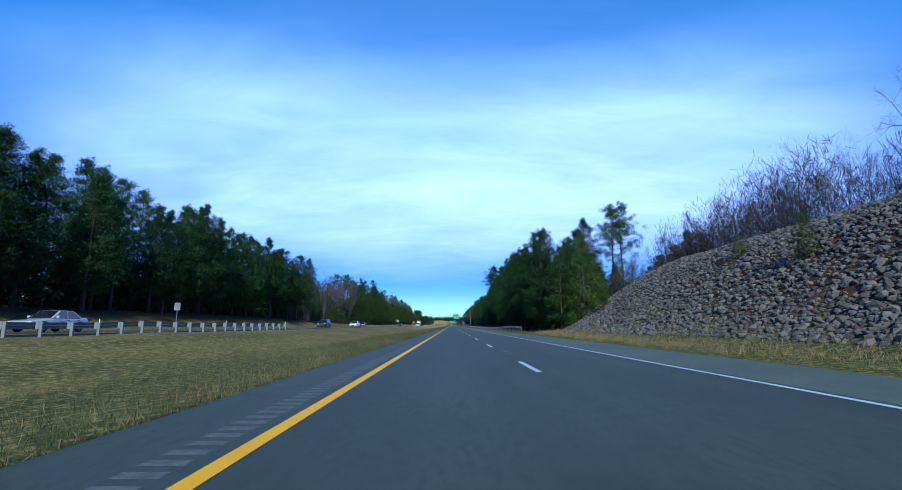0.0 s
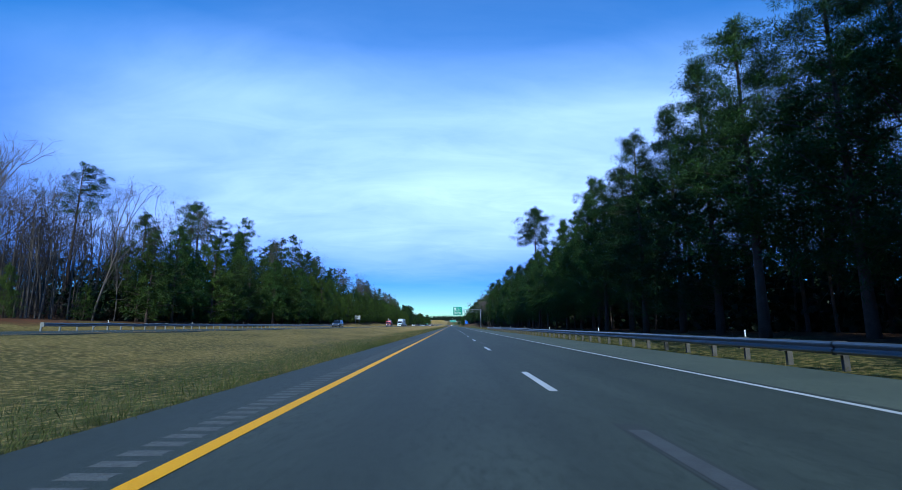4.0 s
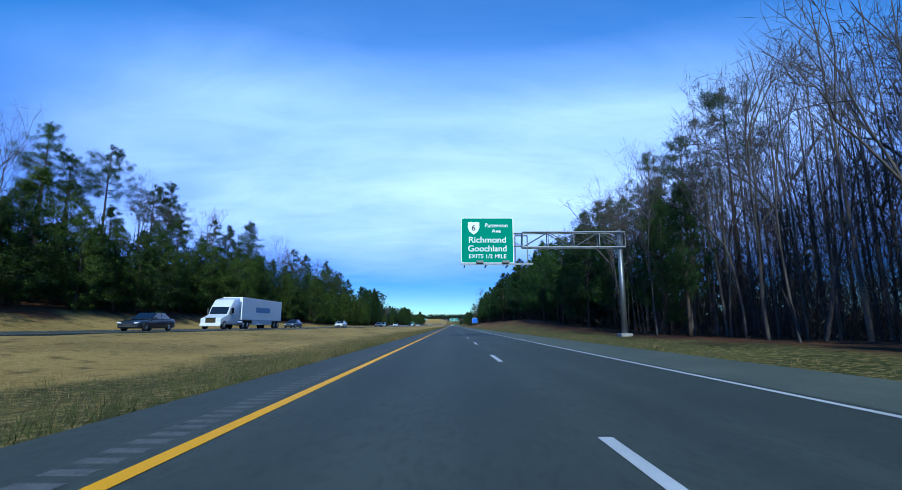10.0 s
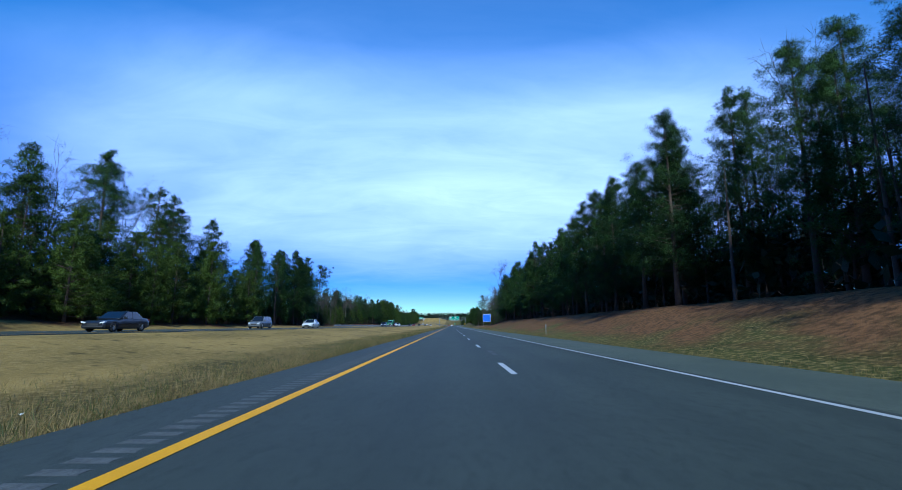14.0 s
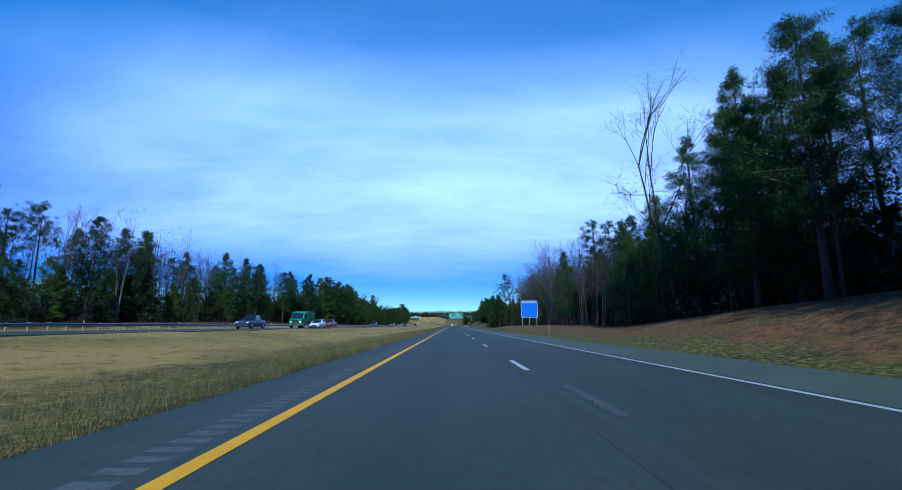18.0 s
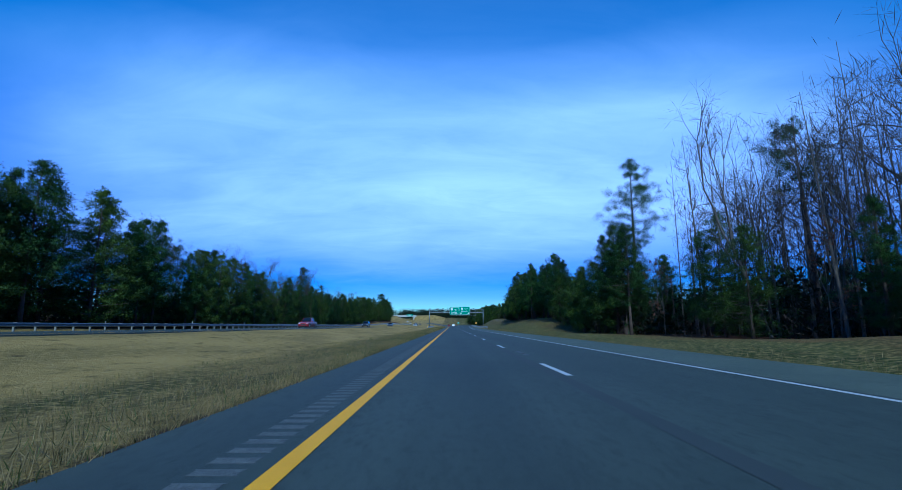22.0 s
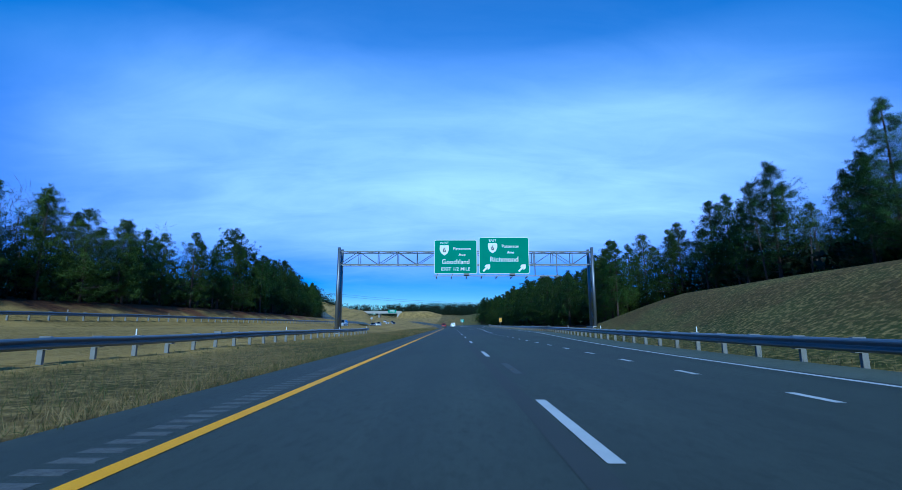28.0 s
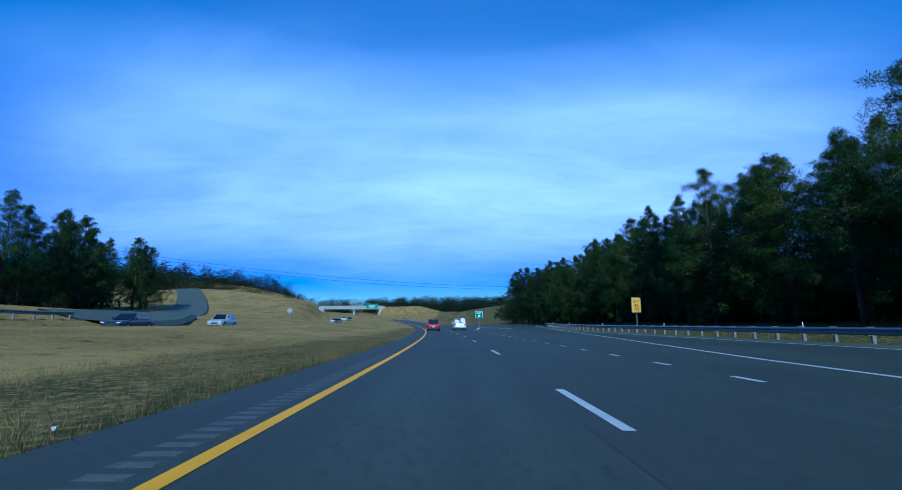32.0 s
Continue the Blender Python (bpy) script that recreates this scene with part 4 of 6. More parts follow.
# a close-grown edge right behind the front row, thick below and fine at the top, its shade painted in
lc, tc_, trunks = [], [], Geo()
for i in range(3700):
    s = rng.uniform(104, 1175)
    x = rng.uniform(22.5, 31) + (8 if 905 <= s < 1000 else 5 if 800 < s < 850 else 4 if 640 < s < 786 else 0)
    if s > 1000:
        x = ramp_edge(min(s, 1135)) + rng.uniform(13, 21)
    if i % 5 < 2:
        s = rng.uniform(-20, 1165)
        x = -rng.uniform(41, 48) - (0.17 * (s - 1040) if s > 1040 else 0) - (8 if 625 < s < 735 else 0)
        if 128 < s < 196 or 736 < s < 746:
            continue
    z0 = land(x, s)
    leafless = x > 0 and (345 < s < 398 or 664 < s < 786)
    if leafless or x < 0 and 620 < s < 740:
        continue
    h = rng.uniform(3, 5) if leafless or x > 0 and s > 780 else rng.uniform(5, 8)
    for n, lo, hi, store in ((56, 0.0, 0.6, lc), (40, 0.4, 1.0, tc_)):
        zz = rng.uniform(lo, hi, n)
        a, rr = rng.uniform(0, 2 * math.pi, n), ((1.05 - zz) * 2.2 + 0.25) * rng.uniform(0.2, 1, n)
        store.append(np.stack([x + bend(s) + np.cos(a) * rr, s + np.sin(a) * rr, z0 + zz * h], axis=1))
    if i % 2:
        xt, st, ht = x + bend(s) - rng.uniform(0, 3), s + rng.uniform(-2, 2), rng.uniform(9, 15) if leafless else h * 1.3
        zt = land(xt, st)
        trunks.tube((xt, st, zt - 0.3), (xt + rng.normal() * 0.3, st + rng.normal() * 0.3, zt + ht), rng.uniform(0.07, 0.15), 0.03, 5, False)
lc, tc_ = np.concatenate(lc), np.concatenate(tc_)
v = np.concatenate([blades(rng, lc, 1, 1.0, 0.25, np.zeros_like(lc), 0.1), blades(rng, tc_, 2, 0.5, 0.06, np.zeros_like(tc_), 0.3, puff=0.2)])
tagged(new("woods_edge", blade_mesh("woods_edge", v, M_SHADED_WOOD)), "dense pine thicket along the edge of the woods, coloured dark for its shade", "woods", kind="stuff")
tagged(new("woods_trunks", trunks.mesh("woods_trunks", M_BARK_PINE, True)), "slender bare trunks standing close in the dark woods", "woods", kind="stuff")
fc, dd, bc = np.concatenate(fc), np.concatenate(dd), np.concatenate(bc)
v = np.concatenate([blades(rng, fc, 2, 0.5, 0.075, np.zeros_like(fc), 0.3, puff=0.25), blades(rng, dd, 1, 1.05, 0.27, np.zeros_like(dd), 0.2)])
tagged(new("woods", blade_mesh("woods", v, M_SHADED_WOOD)), "pine woods behind the roadside trees, coloured dark for the shade inside", "woods", kind="stuff")
# close-grown bare trees: grey trunks with limbs and a haze of twigs
stems = Geo()
more = []
for i in range(760):
    if i % 2:
        s, x = rng.uniform(124, 206) if i % 3 else rng.uniform(620, 735), -rng.uniform(41, 60)
    else:
        s = rng.uniform(638, 788) if i % 3 else rng.uniform(345, 398)
        x = rng.uniform(26, 40) if s > 400 else rng.uniform(23, 36)
    h, z0 = rng.uniform(10, 14) if x > 0 and 630 < s < 706 else rng.uniform(14, 20) if x > 0 else rng.uniform(10, 15.5), land(x, s)
    top = np.array((x + rng.normal() * 0.5, s + rng.normal() * 0.5, z0 + h))
    foot = np.array((x, s, z0 - 0.3))
    stems.tube(foot, top, rng.uniform(0.07, 0.16), 0.015, 5, False)
    for k in range(5):
        p = foot + (top - foot) * rng.uniform(0.35, 0.85)
        d = rng.normal(size=3) * (1, 1, 0.2) + np.array((0, 0, 1.1))
        q = p + d / np.linalg.norm(d) * rng.uniform(1.5, 3.6)
        stems.tube(p, q, 0.04, 0.012, 3, False)
        more.append(p + (q - p) * rng.uniform(0.4, 1.1, 7)[:, None])
    more.append(foot + (top - foot) * rng.uniform(0.5, 1.0, 12)[:, None] + rng.normal(size=(12, 3)) * 0.5)
tagged(new("bare_trunks", stems.mesh("bare_trunks", M_BARK_GREY, True)), "close-grown grey trunks of leafless winter trees", "woods", kind="stuff")
bc = np.concatenate([bc] + more)
for i in range(240):
    s, x = rng.uniform(34, 100), rng.uniform(29, 43)
    n = 90
    zz = rng.uniform(0, 1, n) ** 1.2
    rr, a = (1.1 - zz) * 1.6, rng.uniform(0, 2 * math.pi, n)
    bc = np.concatenate([bc, np.stack([x + np.cos(a) * rr, s + np.sin(a) * rr, land(x, s) + zz * rng.uniform(4, 8)], axis=1)])
v = blades(rng, bc, 3, 1.3, 0.020, np.zeros_like(bc), 1.1, 0.7, 0.5)
tagged(new("bare_woods", blade_mesh("bare_woods", v, M_FARBARE)), "grey leafless winter woods behind the roadside trees", "woods", kind="stuff")
# undergrowth along the edge of the woods
uc = []
for i in range(5200):
    s = rng.uniform(-20, 1120)
    if rng.uniform() < 0.55:
        x = rng.uniform(17.0, 30) + (8 if 905 < s < 995 else 0) + (ramp_edge(s) - 8 if s > 995 else 0)
        if s < 78:
            continue
    else:
        x = -rng.uniform(36, 46)
    uc.append((x + bend(s), s, land(x, s) + rng.uniform(0, 1.1) ** 2 * 1.6))
uc = np.array(uc)
tg = []
for i in range(5000):
    s = rng.uniform(2, 92)
    x = toe_right(s) + rng.uniform(-1.6, 1.6)
    tg.append((x, s, land(x, s)))
tg = np.array(tg)
tagged(new("bank_grass", blade_mesh("bank_grass", blades(rng, tg, 4, 0.34, 0.006, np.zeros_like(tg), 1.2, 0.8, 0.1), M_STRAW)), "dry grass along the foot of the rock bank", "grass", kind="stuff")
v = blades(rng, uc, 16, 0.55, 0.010, np.zeros_like(uc), 0.7, 0.9, 0.35)
tagged(new("undergrowth", blade_mesh("undergrowth", v, M_SCRUB)), "brown dry undergrowth at the edge of the woods", "undergrowth", kind="stuff")

# far woods that close the view
dc = []
for i in range(2700):
    a = rng.uniform(-0.9, 0.62)
    d = rng.uniform(385, 560)
    x, s = math.sin(a) * d - 15, 1068 + math.cos(a) * d
    if s < 1475 and -60 < x - bend(s) < 90 or -45 < x - bend(s) < 16 and s < 1530:
        continue
    z0 = land(x - bend(s), s)
    n = 140
    zz = rng.uniform(0, 1, n) ** 1.1
    w = 0.4 + 2.3 * np.sqrt(np.sin(np.pi * (0.12 + 0.85 * zz)))
    dc.append(np.stack([x + rng.normal(size=n) * w, s + rng.normal(size=n) * w, z0 + zz * rng.uniform(6, 15) + rng.normal(size=n) * 0.5], axis=1))
dc = np.concatenate(dc)
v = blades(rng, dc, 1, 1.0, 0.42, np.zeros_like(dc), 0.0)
tagged(new("far_woods", blade_mesh("far_woods", v, M_SHADED_WOOD)), "distant wooded ridge beyond the interchange", "woods", kind="stuff")

# ---- grass ----
gc = []
for i in range(210000):
    s = rng.uniform(-4, 1100)
    w = rng.uniform()
    x = -1.58 - 0.5 * rng.uniform() if w < 0.2 else -1.6 - 6.6 * rng.uniform() ** 1.5 if w < 0.86 else pave_right(s) + 0.1 + 2.2 * rng.uniform() ** 2
    gc.append((x + bend(s), s, land(x, s) - 0.02))
gc = np.array(gc)
patch = 0.16 * np.sin(gc[:, 1] * 0.07) + 0.14 * np.sin(gc[:, 1] * 0.31 + gc[:, 0])
pick = rng.uniform(size=len(gc)) < np.interp(gc[:, 1], (250, 450), (0.22, 0.5)) + patch
for name, sel, mat, label, ln in (("dry_grass", pick, M_STRAW, "dry straw-coloured grass tufts on the median", 0.21), ("green_grass", ~pick, M_GREENBLADE, "green uncut grass tufts among the straw", 0.18)):
    c = gc[sel]
    v = blades(rng, c, 5, ln, 0.0040, np.zeros_like(c), 1.5, 0.7, 0.08)
    tagged(new(name, blade_mesh(name, v, mat)), label, "grass", kind="stuff")
g = Geo()
for i in range(46):
    s, x = rng.uniform(5, 1090), -1.8 - rng.uniform(0, 7)
    c = np.array((x + bend(s), s, land(x, s) + 0.06))
    g.add([c + rng.normal(size=3) * (0.02, 0.02, 0.012) for k in range(5)], [(0, 1, 2), (0, 2, 3), (0, 3, 4), (1, 2, 4)])
tagged(new("roadside_litter", g.mesh("roadside_litter", M_SIGN_WHITE)), "small crumpled white scraps caught in the grass", "litter", kind="stuff")


# ---- rock bank ----
def stone_verts(r):
    t = (1 + 5 ** 0.5) / 2
    vs = [(-1, t, 0), (1, t, 0), (-1, -t, 0), (1, -t, 0), (0, -1, t), (0, 1, t), (0, -1, -t), (0, 1, -t), (t, 0, -1), (t, 0, 1), (-t, 0, -1), (-t, 0, 1)]
    k = (r.uniform(0.65, 1.25), r.uniform(0.6, 1.1), r.uniform(0.45, 0.85))
    return [tuple(c * r.uniform(0.72, 1.15) * f * 0.525 for c, f in zip(p, k)) for p in vs]


ICO = [(0, 11, 5), (0, 5, 1), (0, 1, 7), (0, 7, 10), (0, 10, 11), (1, 5, 9), (5, 11, 4), (11, 10, 2), (10, 7, 6), (7, 1, 8), (3, 9, 4), (3, 4, 2), (3, 2, 6), (3, 6, 8),
       (3, 8, 9), (4, 9, 5), (2, 4, 11), (6, 2, 10), (8, 6, 7), (9, 8, 1)]
rnd = random.Random(11)
riprap = thing("rock_bank", pose(0, 0, 0), "bank of loose grey-brown quarried stones above the verge", "rock bank", kind="structure")
STONES = []
for i in range(8):
    g = Geo().add(stone_verts(rnd), ICO)
    STONES.append(tidy(g.mesh("stone", M_STONE)))
rest = Geo()
spots = []
for i in range(38000):
    s = -6 + 98 * rnd.random() ** 1.05
    e = toe_right(s) - 0.3
    w = rnd.random()
    if w > 1.0 or land(e + w * 13.5, s) < 0.35:
        continue
    spots.append((s, e + 0.3 + w * 13.0, 0.05 + 0.115 * rnd.random() ** 1.8 * (1 if rnd.random() < 0.9 else 1.5)))
near = sorted(range(len(spots)), key=lambda i: abs(spots[i][0] - 28) + 2.5 * (spots[i][1] - 13) - 6 * spots[i][2])[:300]
near = set(near)
for i, (s, x, r) in enumerate(spots):
    z = land(x, s) + r * 0.12
    if i in near:
        ob = new("stone", STONES[i % 8])
        ob.parent = riprap
        ob.matrix_basis = pose(x, s, z, rnd.uniform(-40, 40), rnd.uniform(-40, 40), rnd.uniform(0, 360)) @ Matrix.Diagonal((r * 1.5, r * 1.5, r * 1.5, 1))
    else:
        m = pose(x, s, z, rnd.uniform(-40, 40), rnd.uniform(-40, 40), rnd.uniform(0, 360))
        rest.add([m @ (Vector(p) * r * 1.5) for p in stone_verts(rnd)], ICO)


def island_stone():
    m = material("loose_stones", (0.145, 0.112, 0.080), 0.9, other=(0.055, 0.050, 0.044), scale=1.3, fine=14, bump=0.6)
    n, l = m.node_tree.nodes, m.node_tree.links
    b = n["Principled BSDF"]
    src = b.inputs["Base Color"].links[0].from_socket
    g_, r_, x_ = n.new("ShaderNodeNewGeometry"), n.new("ShaderNodeMapRange"), n.new("ShaderNodeMix")
    x_.data_type, x_.blend_type = "RGBA", "MULTIPLY"
    x_.inputs["Factor"].default_value = 1.0
    r_.inputs["To Min"].default_value, r_.inputs["To Max"].default_value = 0.45, 1.5
    l.new(g_.outputs["Random Per Island"], r_.inputs["Value"])
    l.new(src, x_.inputs["A"])
    l.new(r_.outputs[0], x_.inputs["B"])
    l.new(x_.outputs["Result"], b.inputs["Base Color"])
    return m


part("loose_stones", tidy(rest.mesh("loose_stones", island_stone())), None, riprap, "countless loose stones")["kind"] = "stuff"


# ---- guard rails ----
W_OUT = [(0.0, 0.155), (0.045, 0.135), (0.075, 0.10), (0.075, 0.07), (0.02, 0.03), (0.0, 0.0), (0.02, -0.03), (0.075, -0.07), (0.075, -0.10), (0.045, -0.135), (0.0, -0.155)]


def beam_mesh(length):
    poly = W_OUT + [(x - 0.012, z) for x, z in reversed(W_OUT)]
    g = Geo()
    g.loft([[(x, 0, z) for x, z in poly], [(x, length, z) for x, z in poly]], caps=True)
    return tidy(g.mesh("rail_beam", M_STEEL))


BEAM = beam_mesh(3.87)
POST = tidy(Geo().box(-0.075, 0.075, -0.05, 0.05, -0.9, 0.74).mesh("post", M_POST), 0.008, 1)
BLOCK = tidy(Geo().box(0.075, 0.25, -0.06, 0.06, 0.38, 0.74).mesh("offset_block", M_POST), 0.006, 1)
# darker than M_POST: the tree shade over this rail is in the colour
M_DARKPOST = material("dark_timber_post", (0.11, 0.10, 0.092), 0.9, other=(0.05, 0.046, 0.042), scale=5, fine=40, bump=0.3)
DARK_POST = tidy(Geo().box(-0.075, 0.075, -0.05, 0.05, -0.9, 0.72).mesh("post", M_DARKPOST), 0.008, 1)
DARK_BLOCK = tidy(Geo().box(0.075, 0.25, -0.06, 0.06, 0.38, 0.72).mesh("offset_block", M_DARKPOST), 0.006, 1)
REFLECTOR = tidy(Geo().box(-0.02, 0.02, -0.01, 0.01, 0.74, 0.95).mesh("reflector", M_SIGN_WHITE))
TERMINAL = tidy(Geo().box(-0.16, 0.16, -0.06, 0.05, 0.32, 0.84).mesh("end_terminal", M_SIGN_YELLOW), 0.02)


def guardrail(x_of, s0, s1, face, label, ground=None, posts=(POST, BLOCK), terminal=0):
    """A W-beam rail on posts. face: +1 when the beam is on the right side of the posts, -1 on the left."""
    rail = thing("guardrail", pose(0, 0, 0), label, "guard rail", group="guard rails")
    n = int((s1 - s0) / 1.905)
    for i in range(n + 1):
        s = s0 + i * 1.905
        x = x_of(s)
        z = ground(x, s) if ground else land(x, s)
        turn = math.degrees(math.atan2(-(x_of(s + 1) + bend(s + 1) - x_of(s - 1) - bend(s - 1)), 2))
        base = pose(x + bend(s), s, z, 0, 0, turn + (0 if face > 0 else 180))
        for me in posts:
            ob = new(me.name.split(".")[0], me)
            ob.parent, ob.matrix_basis = rail, base
        if i % 8 == 4:
            ob = new("reflector", REFLECTOR)
            ob.parent, ob.matrix_basis = rail, base
        if i % 2 == 0 and i + 2 <= n:
            x2, s2 = x_of(s + 3.81), s + 3.81
            z2 = ground(x2, s2) if ground else land(x2, s2)
            a, b = Vector((x + bend(s), s, z + 0.56)), Vector((x2 + bend(s2), s2, z2 + 0.56))
            a.x, b.x = a.x + 0.25 * face, b.x + 0.25 * face
            d = b - a
            yaw, pitch = math.degrees(math.atan2(-d.x, d.y)), math.degrees(math.atan2(d.z, d.y))
            ob = new("rail_beam", BEAM)
            ob.parent = rail
            m = pose(*a, pitch, 0, yaw)
            ob.matrix_basis = m if face > 0 else m @ Matrix.Translation((0, 3.81, 0)) @ pose(0, 0, 0, 0, 0, 180)
    if terminal:
        s = s0 if terminal < 0 else s1
        x = x_of(s)
        ob = new("end_terminal", TERMINAL)
        ob.parent, ob.matrix_basis = rail, pose(x + 0.25 * face + bend(s), s - 0.2, land(x, s))
        tagged(ob, "yellow and black end terminal")
    return rail


guardrail(lambda s: 11.6 + 2.6 * smoothstep(104, 84, s), 85.5, 260.9, -1, "galvanised steel guard rail beside the pale shoulder, posts darkened for tree shade", ground=lambda x, s: land(x, s) + 0.14 * smoothstep(112, 88, s), posts=(DARK_POST, DARK_BLOCK))
guardrail(lambda s: pave_right(s) + 0.4 + 1.6 * smoothstep(905, 885, s), 885, 1190, -1, "galvanised steel guard rail beside the exit lane")
guardrail(lambda s: -8.7, 929, 998.5, 1, "galvanised steel guard rail shielding the gantry leg in the median", terminal=-1)
guardrail(lambda s: -18.4, -40, 60, -1, "steel guard rail with pale posts along the median")
guardrail(lambda s: -32.0, 178, 282, 1, "steel guard rail on the far side of the opposite road")
guardrail(lambda s: -32.0, 604, 1112, 1, "long steel guard rail on the far side of the opposite road")


# ---- sign boards ----
def writing(text, x, z, size, parent, mat=M_SIGN_WHITE, y=-0.03, align="CENTER", stretch=1.0):
    c = bpy.data.curves.new("lettering", "FONT")
    c.body, c.size, c.align_x, c.align_y, c.extrude, c.offset = text, size, align, "CENTER", 0.004, size * 0.012
    c.materials.append(mat)
    ob = new("lettering", c)
    ob.parent = parent
    ob.matrix_basis = pose(x, y, z, 90, 0, 0) @ Matrix.Diagonal((stretch, 1, 1, 1))
    return ob


def rounded(w, h, r, n=5):
    pts = []
    for cx, cz, a0 in ((w / 2 - r, h / 2 - r, 0), (-w / 2 + r, h / 2 - r, 90), (-w / 2 + r, -h / 2 + r, 180), (w / 2 - r, -h / 2 + r, 270)):
        pts += [(cx + r * math.cos(radians(a0 + 90 * i / n)), cz + r * math.sin(radians(a0 + 90 * i / n))) for i in range(n + 1)]
    return pts


def board(name, parent, x, z, w, h, mat, y=0.0, border=M_SIGN_WHITE, rim=0.06, r=0.22):
    b = part(name, Geo().prism(rounded(w, h, r), "y", 0.0, 0.05), M_SIGN_BACK, parent, at=pose(x, y, z))
    part("border", Geo().prism(rounded(w - 0.04, h - 0.04, r), "y", -0.006, 0.0), border, b)
    part("face", Geo().prism(rounded(w - 0.04 - 2 * rim, h - 0.04 - 2 * rim, r * 0.75), "y", -0.014, -0.006), mat, b)
    return b


def shield(parent, x, z, k):
    pts = [(-0.5, 0.5), (-0.25, 0.56), (0, 0.5), (0.25, 0.56), (0.5, 0.5), (0.52, 0.05), (0.36, -0.35), (0, -0.62), (-0.36, -0.35), (-0.52, 0.05)]
    ob = part("route_shield", Geo().prism([(p * k, q * k) for p, q in pts], "y", -0.024, -0.014), M_SIGN_WHITE, parent, "white route shield", at=pose(x, 0, z))
    c = writing("6", x, z - 0.02 * k, 0.72 * k, parent, M_BLACK, -0.03)
    return ob


def arrow(parent, x, z, k):
    pts = [(-0.42, -0.5), (-0.30, -0.62), (0.16, -0.16), (0.16, -0.42), (0.38, -0.42), (0.38, 0.38), (-0.42, 0.38), (-0.42, 0.16), (-0.14, 0.16), (-0.52, -0.40)]
    pts = [(-0.50, -0.34), (-0.34, -0.50), (0.12, -0.04), (0.12, -0.30), (0.40, -0.02), (0.40, 0.40), (-0.02, 0.40), (-0.30, 0.12), (-0.04, 0.12)]
    return part("exit_arrow", Geo().prism([(p * k, q * k) for p, q in pts], "y", -0.024, -0.014), M_SIGN_WHITE, parent, "white slanted arrow", at=pose(x, 0, z))


def truss(parent, x0, x1, z0, z1, y0, y1, bay, r=0.07):
    """A box truss: four chords, uprights and diagonals."""
    for z in (z0, z1):
        for y in (y0, y1):
            part("chord", Geo().tube((x0, y, z), (x1, y, z), r, n=8), M_STEEL, parent, smooth=False)
    n = max(1, round((x1 - x0) / bay))
    for y in (y0, y1):
        for i in range(n + 1):
            x = x0 + (x1 - x0) * i / n
            part("upright", Geo().tube((x, y, z0), (x, y, z1), r * 0.6, n=6), M_STEEL, parent)
            if i < n:
                xb = x0 + (x1 - x0) * (i + 1) / n
                a, b = ((x, z0), (xb, z1)) if i % 2 == 0 else ((x, z1), (xb, z0))
                part("diagonal", Geo().tube((a[0], y, a[1]), (b[0], y, b[1]), r * 0.55, n=6), M_STEEL, parent)
    for i in range(n + 1):
        x = x0 + (x1 - x0) * i / n
        for z in (z0, z1):
            part("cross_brace", Geo().tube((x, y0, z), (x, y1, z), r * 0.5, n=6), M_STEEL, parent)
    for i in range(n):
        xa, xb = x0 + (x1 - x0) * i / n, x0 + (x1 - x0) * (i + 1) / n
        part("diagonal", Geo().tube((xa, y0, z1), (xb, y1, z1), r * 0.45, n=6), M_STEEL, parent)


def walkway(parent, x0, x1, z):
    """The lamp catwalk under a sign board: two rails with grating bars, brackets and domed lamps."""
    for y in (-1.25, -1.0, -0.75):
        part("walkway_rail", Geo().box(x0, x1, y - 0.03, y + 0.03, z - 0.07, z), M_STEEL, parent)
    n = max(2, round((x1 - x0) / 1.5))
    for i in range(n):
        x = x0 + 0.3 + (x1 - x0 - 0.6) * i / (n - 1)
        part("bracket", Geo().prism([(-1.5, z - 0.20), (-1.5, z - 0.12), (0.3, z - 0.05), (0.3, z - 0.24)], "x", x - 0.045, x + 0.045), M_STEEL, parent, bevel=0.01)
    for u in (0.26, 0.62):
        x = x0 + (x1 - x0) * u
        lamp = part("sign_lamp", Geo().prism([(-1.62, z), (-1.62, z + 0.10), (-1.52, z + 0.2), (-1.36, z + 0.2), (-1.26, z + 0.10), (-1.26, z)], "x", x - 0.3, x + 0.3), M_POST, parent, "pale grey lamp housing", bevel=0.02)
        part("lamp_arm", Geo().box(x - 0.03, x + 0.03, -1.3, -1.0, z - 0.02, z + 0.04), M_STEEL, lamp)


# first gantry: a cantilever over the right lane
G1 = 380.3
cant = thing("overhead_sign", pose(0, G1, 0), "green overhead exit sign on a galvanised cantilever truss", "road sign", group="overhead signs")
px = 17.3
part("mast", Geo().tube((px, 0.6, -0.5 + land(px, G1)), (px, 0.6, 9.5), 0.26, 0.2, 14), M_STEEL, cant, smooth=True)
part("base_plate", Geo().box(px - 0.5, px + 0.5, 0.1, 1.1, land(px, G1) - 0.3, land(px, G1) + 0.25), M_CONCRETE, cant, bevel=0.03)
truss(cant, 8.6, px + 0.4, 7.9, 9.25, 0.25, 0.95, 2.1)
truss(cant, 3.6, 8.6, 8.0, 9.15, 0.3, 0.7, 2.6, 0.045)
for x in (3.9, 5.4, 6.9):
    part("hanger", Geo().box(x - 0.05, x + 0.05, 0.06, 0.3, 6.2, 10.4), M_STEEL, cant)
